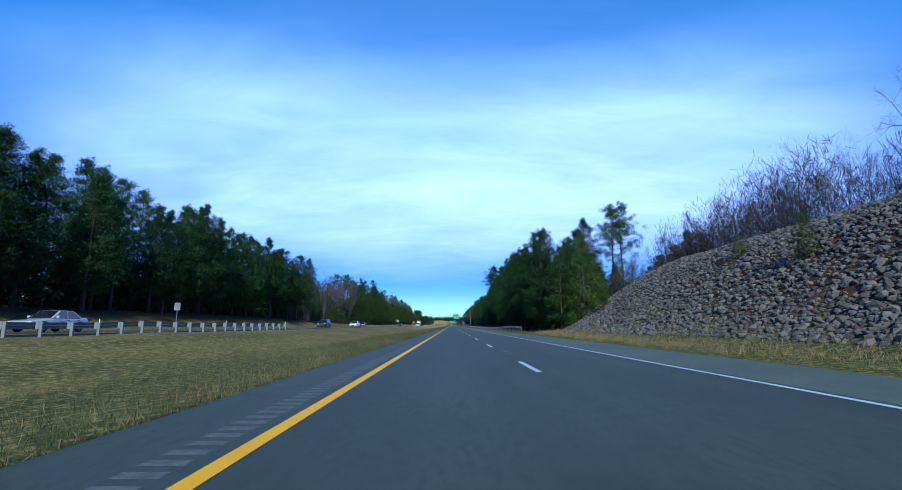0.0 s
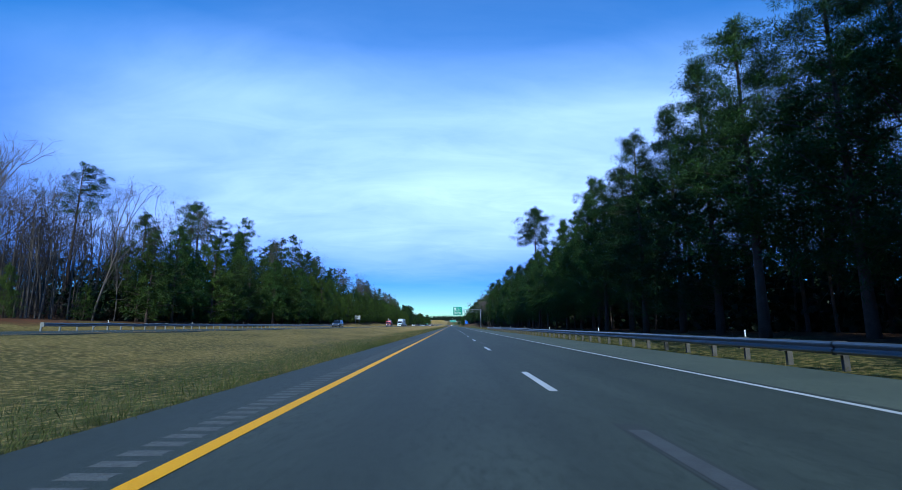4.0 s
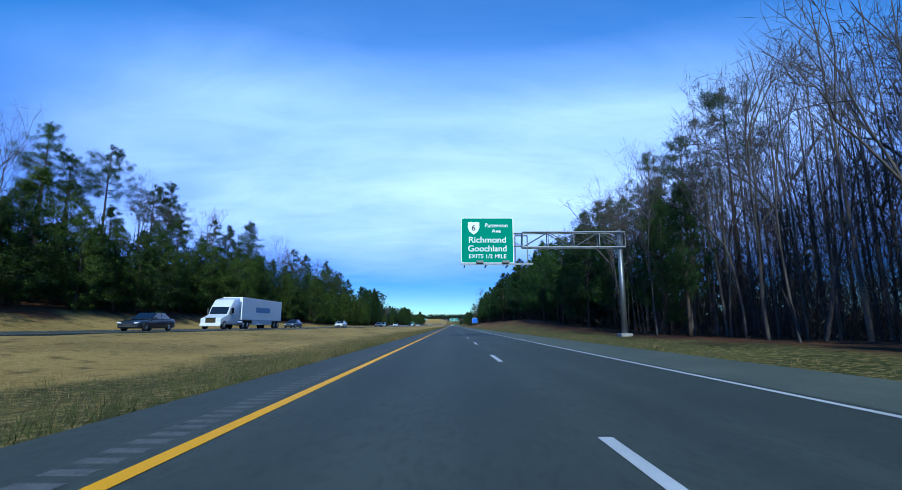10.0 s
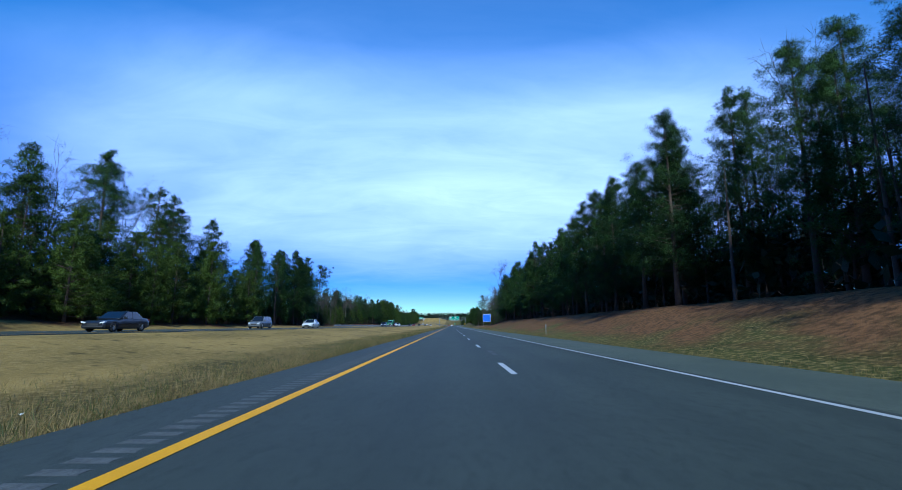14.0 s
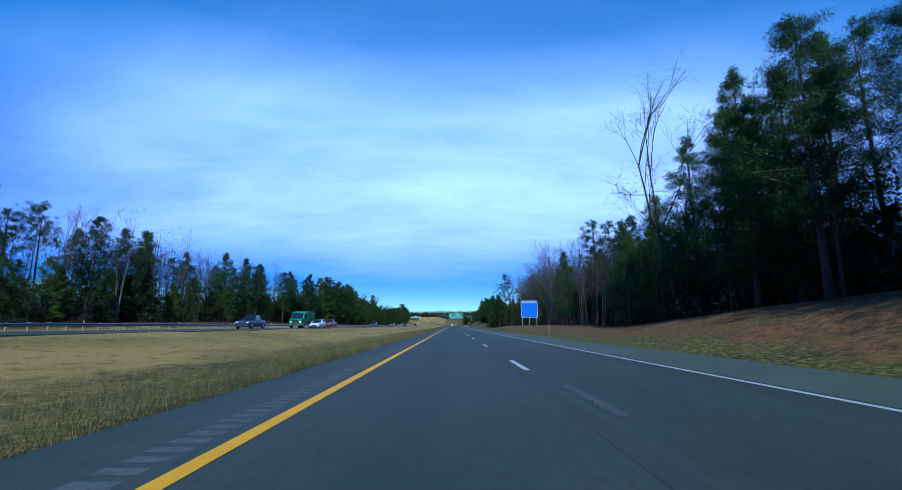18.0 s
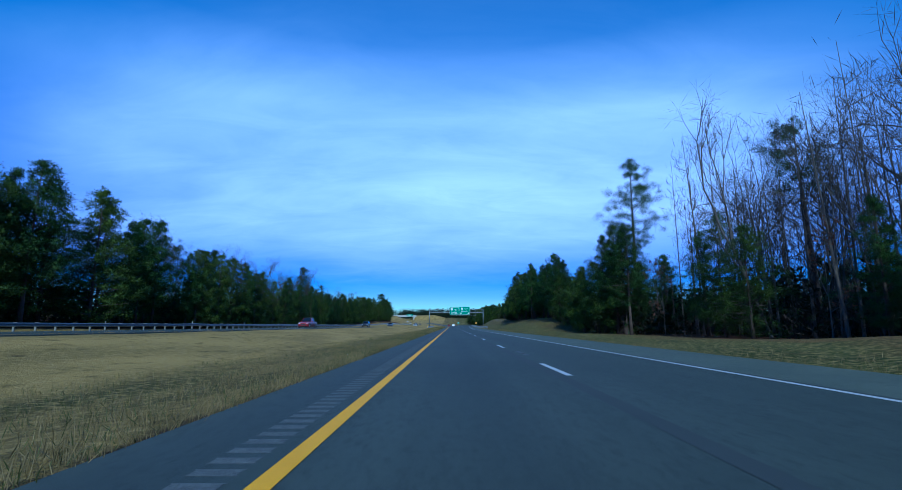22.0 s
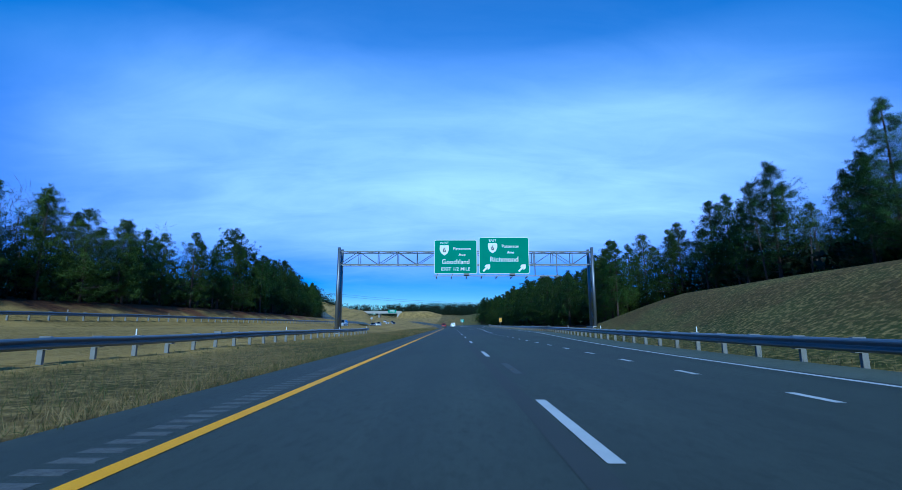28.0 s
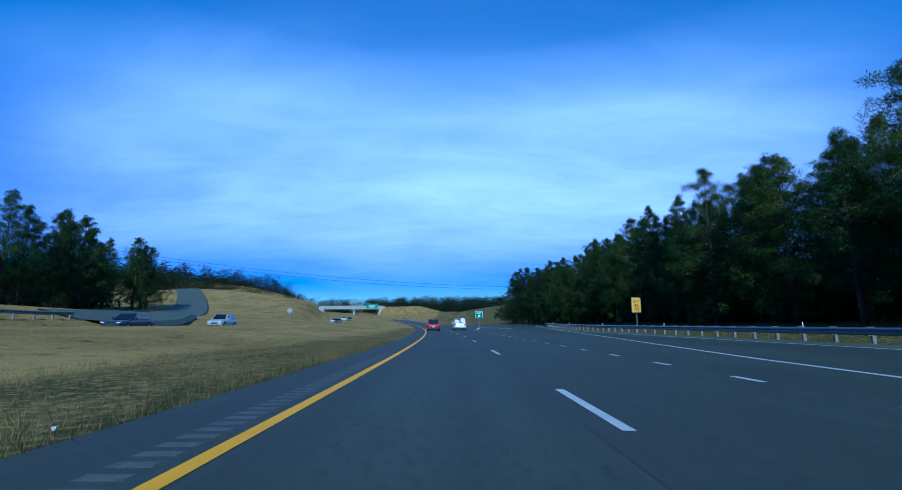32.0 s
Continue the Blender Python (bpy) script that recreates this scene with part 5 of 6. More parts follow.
walkway(cant, 3.1, 9.2, 6.25)
for a, b in (((7.9, 0.2, 6.1), (7.9, 0.2, 8.9)), ((9.0, 0.2, 6.1), (9.0, 0.2, 8.9)), ((7.9, 0.2, 8.9), (9.0, 0.2, 8.9))):
    part("empty_frame", Geo().tube(a, b, 0.06, n=6), M_STEEL, cant)
b = board("sign_board", cant, 5.45, 8.45, 4.65, 4.1, M_SIGN_GREEN)
shield(b, -1.2, 1.12, 1.0)
writing("Patterson", 0.8, 1.32, 0.50, b, stretch=1.05)
writing("Ave", 0.8, 0.82, 0.50, b, stretch=1.05)
writing("Richmond", 0, 0.02, 0.76, b, stretch=1.08)
writing("Goochland", 0, -0.76, 0.76, b, stretch=1.02)
writing("EXITS 1/2 MILE", 0, -1.44, 0.52, b, stretch=1.0)

# second gantry: a bridge over all lanes
G2 = 988.0
span = thing("overhead_sign", pose(0, G2, 0), "two green exit signs on a galvanised truss bridge over the road", "road sign", group="overhead signs")
LX, RX = -10.4, 18.6
for x in (LX, RX):
    for y in (0.0, 1.5):
        part("leg", Geo().tube((x, y, land(x, G2) - 0.4), (x, y, 9.9), 0.2, 0.17, 12), M_STEEL, span, smooth=True)
    for z in (1.2, 4.2, 7.2):
        part("leg_brace", Geo().tube((x, 0, z), (x, 1.5, z + 1.6), 0.06, n=6), M_STEEL, span)
    part("footing", Geo().box(x - 0.45, x + 0.45, -0.5, 2.0, land(x, G2) - 0.5, land(x, G2) + 0.06), M_CONCRETE, span, bevel=0.02)
truss(span, LX, RX, 7.95, 9.45, 0.15, 1.35, 2.2)
for x in (0.9, 2.6, 4.3, 6.2, 7.9, 9.6):
    part("hanger", Geo().box(x - 0.05, x + 0.05, -0.05, 0.15, 6.6, 10.5), M_STEEL, span)
walkway(span, 0.5, 14.6, 6.55)
for x in (12.0, 14.5):
    part("empty_frame", Geo().tube((x, -0.1, 6.6), (x, -0.1, 9.4), 0.06, n=6), M_STEEL, span)
b = board("sign_board", span, 2.97, 8.80, 4.92, 3.95, M_SIGN_GREEN, y=-0.15)
writing("WEST", -1.3, 1.58, 0.40, b)
shield(b, -1.3, 0.78, 1.05)
writing("Patterson", 0.72, 0.92, 0.52, b)
writing("Ave", 0.72, 0.22, 0.52, b)
writing("Goochland", 0, -0.60, 0.80, b, stretch=0.9)
writing("EXIT 1/2 MILE", 0, -1.42, 0.56, b)
b = board("sign_board", span, 8.50, 8.95, 5.75, 4.25, M_SIGN_GREEN, y=-0.15)
writing("EAST", -1.3, 1.72, 0.40, b)
shield(b, -1.3, 0.88, 1.05)
writing("Patterson", 0.75, 1.05, 0.52, b)
writing("Ave", 0.75, 0.35, 0.52, b)
writing("Richmond", 0, -0.48, 0.85, b, stretch=0.95)
arrow(b, -2.0, -1.42, 1.0)
arrow(b, 2.05, -1.42, 1.0)

# blue service sign
S3 = 714.5
svc = thing("service_sign", pose(0, S3, 0), "blue service board on three steel posts on the verge", "road sign")
for x in (19.5, 21.2, 22.9):
    part("sign_post", Geo().box(x - 0.06, x + 0.06, 0.06, 0.2, land(x, S3) - 0.4, 6.8), M_STEEL, svc, bevel=0.01)
b = board("sign_board", svc, 21.2, 5.05, 4.1, 4.1, M_SIGN_BLUE)
writing("GAS - NEXT RIGHT", 0, 1.66, 0.40, b)

# advisory sign on the ramp
S4 = 1118.0
adv = thing("advisory_sign", pose(22.4 + bend(S4), S4, 0), "yellow exit speed sign on a post beside the ramp", "road sign")
part("sign_post", Geo().box(-0.04, 0.04, 0.02, 0.09, land(22.4, S4) - 0.4, 3.9), M_STEEL, adv)
b = board("sign_board", adv, 0, 3.2, 1.0, 1.6, M_SIGN_YELLOW, border=M_BLACK, rim=0.02, r=0.05)
writing("EXIT", 0, 0.36, 0.30, b, M_BLACK)
writing("45", 0, -0.10, 0.52, b, M_BLACK)
writing("MPH", 0, -0.45, 0.22, b, M_BLACK)

# exit sign in the gore
S5 = 1172.0
exs = thing("exit_sign", pose(12.5 + bend(S5), S5, rise(S5)), "small green exit sign on a post in the grass", "road sign")
part("sign_post", Geo().box(-0.05, 0.05, 0.02, 0.1, land(12.5, S5) - rise(S5) - 0.4, 2.0), M_STEEL, exs)
b = board("sign_board", exs, 0, 2.9, 1.7, 1.5, M_SIGN_GREEN, rim=0.05, r=0.1)
writing("EXIT", 0, 0.3, 0.5, b)
arrow(b, 0, -0.3, 0.7)

# small signs across the median
def post_sign(x, s, w, h, top, mat, label, diamond=False, legs=1):
    sg = thing("roadside_sign", place(x, s), label, "road sign")
    for k in range(legs):
        lx = 0 if legs == 1 else (k - 0.5) * w * 0.7
        part("sign_post", Geo().box(lx - 0.045, lx + 0.045, 0.02, 0.1, -0.4, top - (h * 0.2)), M_STEEL, sg)
    if diamond:
        bb = board("sign_board", sg, 0, top - h * 0.7, w, h, mat, rim=0.02, r=0.05)
        bb.matrix_basis = bb.matrix_basis @ pose(0, 0, 0, 0, 45, 0)
    else:
        bb = board("sign_board", sg, 0, top - h / 2, w, h, mat, rim=0.02, r=0.05)
    return sg


post_sign(-33.5, 62.0, 0.75, 0.95, 3.1, M_SIGN_BACK, "back of a small sign on a post beside the opposite road")
post_sign(-35.5, 328.0, 2.2, 1.5, 3.5, M_SIGN_BACK, "pale back of a large sign on two posts", legs=2)
post_sign(-34.3, 1193.0, 1.1, 1.1, 3.2, M_SIGN_BACK, "pale diamond sign seen from behind on a post", True)
for x, s, hh in ((13.4, 654.0, 1.1), (12.6, 516.6, 1.1)):
    mk = thing("marker_post", place(x, s), "slim white marker post in the grass", "marker post", group="marker posts")
    part("stake", Geo().box(-0.035, 0.035, -0.02, 0.02, -0.3, hh), M_POST, mk, bevel=0.008)
    part("cap", Geo().box(-0.06, 0.06, -0.025, 0.025, hh - 0.25, hh - 0.12), M_STEEL, mk)

# ---- overpass far ahead ----
S6 = 1440.0
oz = rise(S6)
brg = thing("overpass", pose(bend(S6) - 12, S6, oz), "concrete road bridge over both carriageways", "bridge")
part("deck", Geo().box(-25, 27, 0, 11, 6.3, 7.0), M_CONCRETE, brg)
part("girder", Geo().box(-25, 27, -0.2, 0.3, 5.2, 6.6), M_CONCRETE, brg)
part("parapet", Geo().box(-25, 27, -0.3, 0.0, 6.9, 7.9), M_CONCRETE, brg)
for x in (2.5,):
    part("pier", Geo().box(x - 0.7, x + 0.7, 2, 9, -2, 6.3), M_CONCRETE, brg)
for sx in (-1, 1):
    part("abutment", Geo().prism([(1 + sx * 20, -3), (1 + sx * 26, -3), (1 + sx * 26, 6.3), (1 + sx * 22, 6.3)], "y", -1, 12), M_CONCRETE, brg)
b = board("sign_board", brg, 17, 7.6, 9.0, 3.4, M_SIGN_GREEN, y=-0.6)
for i, (bx, bz, bw) in enumerate(((0, 0.8, 5.0), (0, 0.0, 6.5), (0, -0.8, 4.0))):
    part("text_bar", Geo().box(bx - bw / 2, bx + bw / 2, -0.03, -0.016, bz - 0.2, bz + 0.2), M_SIGN_WHITE, b)

# cable across the road ahead
def cable(a, b, sag):
    c = bpy.data.curves.new("overhead_cable", "CURVE")
    c.dimensions, c.bevel_depth, c.bevel_resolution = "3D", 0.05, 1
    sp = c.splines.new("POLY")
    sp.points.add(30)
    for i in range(31):
        u = i / 30
        p = Vector(a).lerp(Vector(b), u)
        sp.points[i].co = (p.x, p.y, p.z - sag * 4 * u * (1 - u), 1)
    c.materials.append(M_CABLE)
    return tagged(new("overhead_cable", c), "thin black cable strung high across the road", "cable", group="overhead cables")


cable((-120, 1215, 27), (75, 1265, 17.5), 5.0)
cable((-120, 1216, 26.2), (75, 1266, 17.0), 5.5)


# ramp on the far side, climbing away behind the mound
g = Geo()
rows = []
for i in range(31):
    s = 1112 + i * 4.4
    x = -31.5 - 10 * smoothstep(1105, 1170, s) - 34 * (max(0, s - 1120) / 105) ** 1.6
    zs = [land(x + k, s) for k in (-4.2, 0, 4.2)]
    zs = [max(zs[0], zs[1] - 0.25) + 0.14, zs[1] + 0.16, max(zs[2], zs[1] - 0.25) + 0.14]
    rows.append([(x + k + bend(s), s, z) for k, z in ((-4.7, zs[0] - 0.6), (-4.2, zs[0]), (0, zs[1]), (4.2, zs[2]), (4.7, zs[2] - 0.6))])
g.loft(rows, closed=False)
me = tidy(g.mesh("far_ramp", M_SHOULDER_R))
if me.polygons[31].normal.z < 0:
    me.flip_normals()
tagged(new("far_ramp", me), "pale asphalt ramp climbing away behind a grassy mound", "road", kind="structure")

# lattice mast behind the woods
mast = thing("cell_tower", pose(88, 763, land(88, 763)), "pale steel lattice mast with white antennas above the trees", "tower")
TOP = 62.0
for k in range(3):
    a = math.radians(90 + 120 * k)
    part("mast_leg", Geo().tube((1.8 * math.cos(a), 1.8 * math.sin(a), -0.5), (0.9 * math.cos(a), 0.9 * math.sin(a), TOP), 0.12, n=6), M_STEEL, mast)
    b2 = math.radians(90 + 120 * (k + 1))
    for i in range(20):
        z0, z1 = 22 + i * 2.0, 24 + i * 2.0
        r0, r1 = 1.8 - 0.9 * z0 / TOP, 1.8 - 0.9 * z1 / TOP
        part("lattice_brace", Geo().tube((r0 * math.cos(a), r0 * math.sin(a), z0), (r1 * math.cos(b2), r1 * math.sin(b2), z1), 0.06, n=4), M_STEEL, mast)
for k in range(9):
    a = 2 * math.pi * k / 9
    part("antenna", Geo().box(-0.16, 0.16, -0.1, 0.1, TOP - 2.2, TOP + 0.3), M_SIGN_WHITE, mast, at=pose(2.1 * math.cos(a), 2.1 * math.sin(a), 0, 0, 0, math.degrees(a)))
part("antenna_ring", Geo().loft([[(2.0 * math.cos(2 * math.pi * i / 18), 2.0 * math.sin(2 * math.pi * i / 18), TOP - 1 + dz) for dz in (0, 0.12)] for i in range(19)], closed=False), M_STEEL, mast)


# ---- vehicles ----
def paint(name, base, metal=0.2):
    m = bpy.data.materials.new(name)
    m.use_nodes = True
    b = m.node_tree.nodes["Principled BSDF"]
    b.inputs["Base Color"].default_value = (*base, 1)
    b.inputs["Metallic"].default_value, b.inputs["Roughness"].default_value = metal, 0.32
    b.inputs["Coat Weight"].default_value, b.inputs["Coat Roughness"].default_value = 0.5, 0.08
    return m


def plain(name, base, rough, metal=0.0):
    m = material(name, base, rough, metal, scale=3, fine=30)
    return m


P = {k: paint(k + "_car_paint", c) for k, c in dict(red=(0.22, 0.004, 0.008), silver=(0.42, 0.44, 0.46), white=(0.75, 0.75, 0.74), black=(0.018, 0.02, 0.026),
     navy=(0.02, 0.03, 0.06), maroon=(0.14, 0.012, 0.02), grey=(0.14, 0.15, 0.16), green=(0.02, 0.16, 0.06)).items()}
M_GLASS = paint("tinted_car_glass", (0.012, 0.014, 0.017), 0.0)
M_GLASS.node_tree.nodes["Principled BSDF"].inputs["Roughness"].default_value = 0.06
M_TYRE = plain("tyre_rubber", (0.025, 0.025, 0.025), 0.9)
M_RIM = plain("alloy_rim", (0.5, 0.5, 0.51), 0.35, 0.8)
M_TRIM = plain("black_plastic_trim", (0.03, 0.03, 0.032), 0.6)
M_CHROME = plain("chrome_trim", (0.65, 0.66, 0.68), 0.15, 1.0)
M_LAMP = plain("clear_lamp_lens", (0.75, 0.77, 0.8), 0.12)
M_TAIL = plain("red_lamp_lens", (0.45, 0.01, 0.012), 0.2)
M_PLATE = plain("number_plate", (0.7, 0.7, 0.68), 0.5)


def wheel(parent, x, y, r, wide=0.22):
    side = 1 if x > 0 else -1
    prof = [(-0.5, 0.62), (-0.5, 0.93), (-0.38, 1.0), (0.38, 1.0), (0.5, 0.93), (0.5, 0.62)]
    n = 18
    g = Geo()
    g.loft([[(x + a * wide, y + math.cos(2 * math.pi * i / n) * r * b, r + math.sin(2 * math.pi * i / n) * r * b) for a, b in prof] for i in range(n + 1)], closed=False)
    t = part("tyre", g, M_TYRE, parent, smooth=True)
    g = Geo().tube((x + side * wide * 0.30, y, r), (x + side * wide * 0.42, y, r), r * 0.64, r * 0.60, 18)
    for i in range(5):
        a = 2 * math.pi * i / 5
        g.tube((x + side * wide * 0.46, y, r), (x + side * wide * 0.46, y + math.cos(a) * r * 0.56, r + math.sin(a) * r * 0.56), r * 0.09, r * 0.07, 4)
    part("rim", g, M_RIM, t)
    return t


def quad_on(parent, name, corners, mat, out=0.012, shrink=0.08):
    """A pane laid on a face of the cabin."""
    c = [Vector(p) for p in corners]
    mid = sum(c, Vector()) / 4
    nrm = (c[1] - c[0]).cross(c[3] - c[0]).normalized()
    if nrm.dot(mid - Vector((0, mid.y * 0.3, 0.9))) < 0:
        nrm = -nrm
    pts = [p.lerp(mid, shrink) for p in c]
    g = Geo().add([p + nrm * 0.002 for p in pts] + [p + nrm * out for p in pts], [(0, 1, 2, 3), (4, 5, 6, 7), (0, 1, 5, 4), (1, 2, 6, 5), (2, 3, 7, 6), (3, 0, 4, 7)])
    return part(name, g, mat, parent)


SHAPES = {
    #        L    W     H     belt  hood  deck  base of cabin   roof
    "sedan": (4.8, 1.82, 1.45, 0.93, 0.84, 0.98, (-0.95, 1.75), (-0.15, 1.05), 0.33),
    "suv": (4.7, 1.88, 1.72, 1.06, 1.00, 1.06, (-1.15, 2.22), (-0.45, 1.95), 0.37),
    "pickup": (5.7, 1.98, 1.86, 1.14, 1.10, 1.14, (-1.05, 1.05), (-0.35, 0.85), 0.40),
}


def car(kind, colour, at, label, category, dirt=None):
    """A road car: front towards -y."""
    L, W, H, belt, hood, deck, (c0, c1), (r0, r1), wr = SHAPES[kind]
    v = thing({"sedan": "sedan_car", "suv": "suv_car", "pickup": "pickup_truck"}[kind], at, label, category, group="traffic")
    mat = P[colour]
    h = W / 2
    rows = []
    for y, w, zb, zt in ((-L / 2, 0.78, 0.36, hood * 0.72), (-L / 2 + 0.12, 0.92, 0.24, hood * 0.86), (-L / 2 + 0.5, 0.99, 0.2, hood * 0.95), (c0 - 0.05, 1.0, 0.2, hood), (c0 + 0.25, 1.0, 0.2, belt),
                         (c1 - 0.2, 1.0, 0.2, belt), (c1, 1.0, 0.22, deck), (L / 2 - 0.35, 0.98, 0.24, deck), (L / 2 - 0.08, 0.93, 0.3, deck * 0.95), (L / 2, 0.84, 0.4, deck * 0.82)):
        x = h * w
        zm = zb + (zt - zb) * 0.55
        rows.append([(-x * 0.93, y, zb), (-x, y, zb + 0.12), (-x, y, zm), (-x * 0.95, y, zt - 0.04), (-x * 0.86, y, zt), (x * 0.86, y, zt), (x * 0.95, y, zt - 0.04), (x, y, zm), (x, y, zb + 0.12), (x * 0.93, y, zb)])
    g = Geo()
    g.loft(rows, caps=True)
    body = part("body", g, mat, v, bevel=0.02, smooth=True)
    wb, wt = h * 0.93, h * 0.76
    lo = [(-wb, c0, belt - 0.03), (wb, c0, belt - 0.03), (wb, c1, belt - 0.03), (-wb, c1, belt - 0.03)]
    hi = [(-wt, r0, H), (wt, r0, H), (wt, r1, H), (-wt, r1, H)]
    g = Geo().add(lo + hi, [(3, 2, 1, 0), (4, 5, 6, 7), (0, 1, 5, 4), (1, 2, 6, 5), (2, 3, 7, 6), (3, 0, 4, 7)])
    part("cabin", g, mat, v, bevel=0.07, smooth=True)
    lo = [Vector(p) for p in lo]
    hi = [Vector(p) for p in hi]
    quad_on(v, "windshield", (lo[0], lo[1], hi[1], hi[0]), M_GLASS, shrink=0.1)
    quad_on(v, "rear_window", (lo[3], lo[2], hi[2], hi[3]), M_GLASS, shrink=0.13)
    for a, b in ((0, 3), (1, 2)):
        cuts = (0.06, 0.42, 0.80, 0.97) if kind == "suv" else (0.06, 0.5, 0.94)
        for u0, u1 in zip(cuts, cuts[1:]):
            quad_on(v, "side_window", (lo[a].lerp(lo[b], u0), lo[a].lerp(lo[b], u1), hi[a].lerp(hi[b], u1), hi[a].lerp(hi[b], u0)), M_GLASS, shrink=0.11)
    for s in (-1, 1):
        part("headlight", Geo().prism([(s * h * 0.5, hood * 0.66), (s * h * 0.9, hood * 0.74), (s * h * 0.9, hood * 0.86), (s * h * 0.55, hood * 0.80)], "y", -L / 2 - 0.0, -L / 2 + 0.3), M_LAMP, v, bevel=0.02)
        part("taillight", Geo().prism([(s * h * 0.62, deck * 0.70), (s * h * 0.90, deck * 0.66), (s * h * 0.92, deck * 0.92), (s * h * 0.70, deck * 0.90)], "y", L / 2 - 0.25, L / 2 + 0.015), M_TAIL, v, bevel=0.02)
        part("side_mirror", Geo().box(s * h * 0.98, s * (h + 0.18), c0 + 0.3, c0 + 0.42, belt, belt + 0.17), mat, v, bevel=0.03)
        for y in (-L / 2 + 0.88, L / 2 - 0.95):
            wheel(v, s * (h - 0.10), y, wr)
            part("wheel_arch", Geo().loft([[(s * (h - 0.02), y + math.cos(a) * wr * k, wr + math.sin(a) * wr * k) for k in (1.06, 1.2)] + [(s * (h + 0.012), y + math.cos(a) * wr * k, wr + math.sin(a) * wr * k) for k in (1.2, 1.06)]
                                           for a in [math.pi * i / 10 for i in range(11)]], caps=True), M_TRIM, v)
        for y in ((c0 + c1) / 2 - 0.1, (c0 + c1) / 2 + 0.8):
            if y < c1 - 0.1:
                part("door_handle", Geo().box(s * (h - 0.01), s * (h + 0.03), y, y + 0.16, belt - 0.16, belt - 0.12), M_TRIM, v, bevel=0.008)
    part("grille", Geo().box(-h * 0.42, h * 0.42, -L / 2 - 0.015, -L / 2 + 0.1, hood * 0.5, hood * 0.68), M_TRIM, v, bevel=0.02)
    part("front_bumper", Geo().box(-h * 0.8, h * 0.8, -L / 2 - 0.03, -L / 2 + 0.2, 0.3, 0.42), M_TRIM, v, bevel=0.03)
    part("rear_bumper", Geo().box(-h * 0.86, h * 0.86, L / 2 - 0.2, L / 2 + 0.05, 0.32, 0.52), M_CHROME if kind == "pickup" else M_TRIM, v, bevel=0.03)
    part("number_plate", Geo().box(-0.16, 0.16, L / 2 + 0.01, L / 2 + 0.06, 0.56, 0.70), M_PLATE, v)
    if kind == "suv":
        for s in (-1, 1):
            part("roof_rail", Geo().box(s * wt * 0.88 - 0.02, s * wt * 0.88 + 0.02, r0 + 0.2, r1 - 0.1, H, H + 0.05), M_TRIM, v, bevel=0.01)
        part("brake_lamp", Geo().box(-0.3, 0.3, r1 + 0.02, r1 + 0.08, H - 0.1, H - 0.05), M_TAIL, v)
    if kind == "pickup":
        part("load_bed", Geo().box(-h * 0.8, h * 0.8, c1 + 0.1, L / 2 - 0.12, deck + 0.002, deck + 0.02), M_TRIM, v)
    return v


def lane(x, s, turn=0.0):
    d = math.degrees(math.atan2(-(bend(s + 2) - bend(s - 2)), 4))
    return pose(x + bend(s), s, flat(x, s) + (0.066 if x < -15 else 0.034), 0, 0, d + turn)


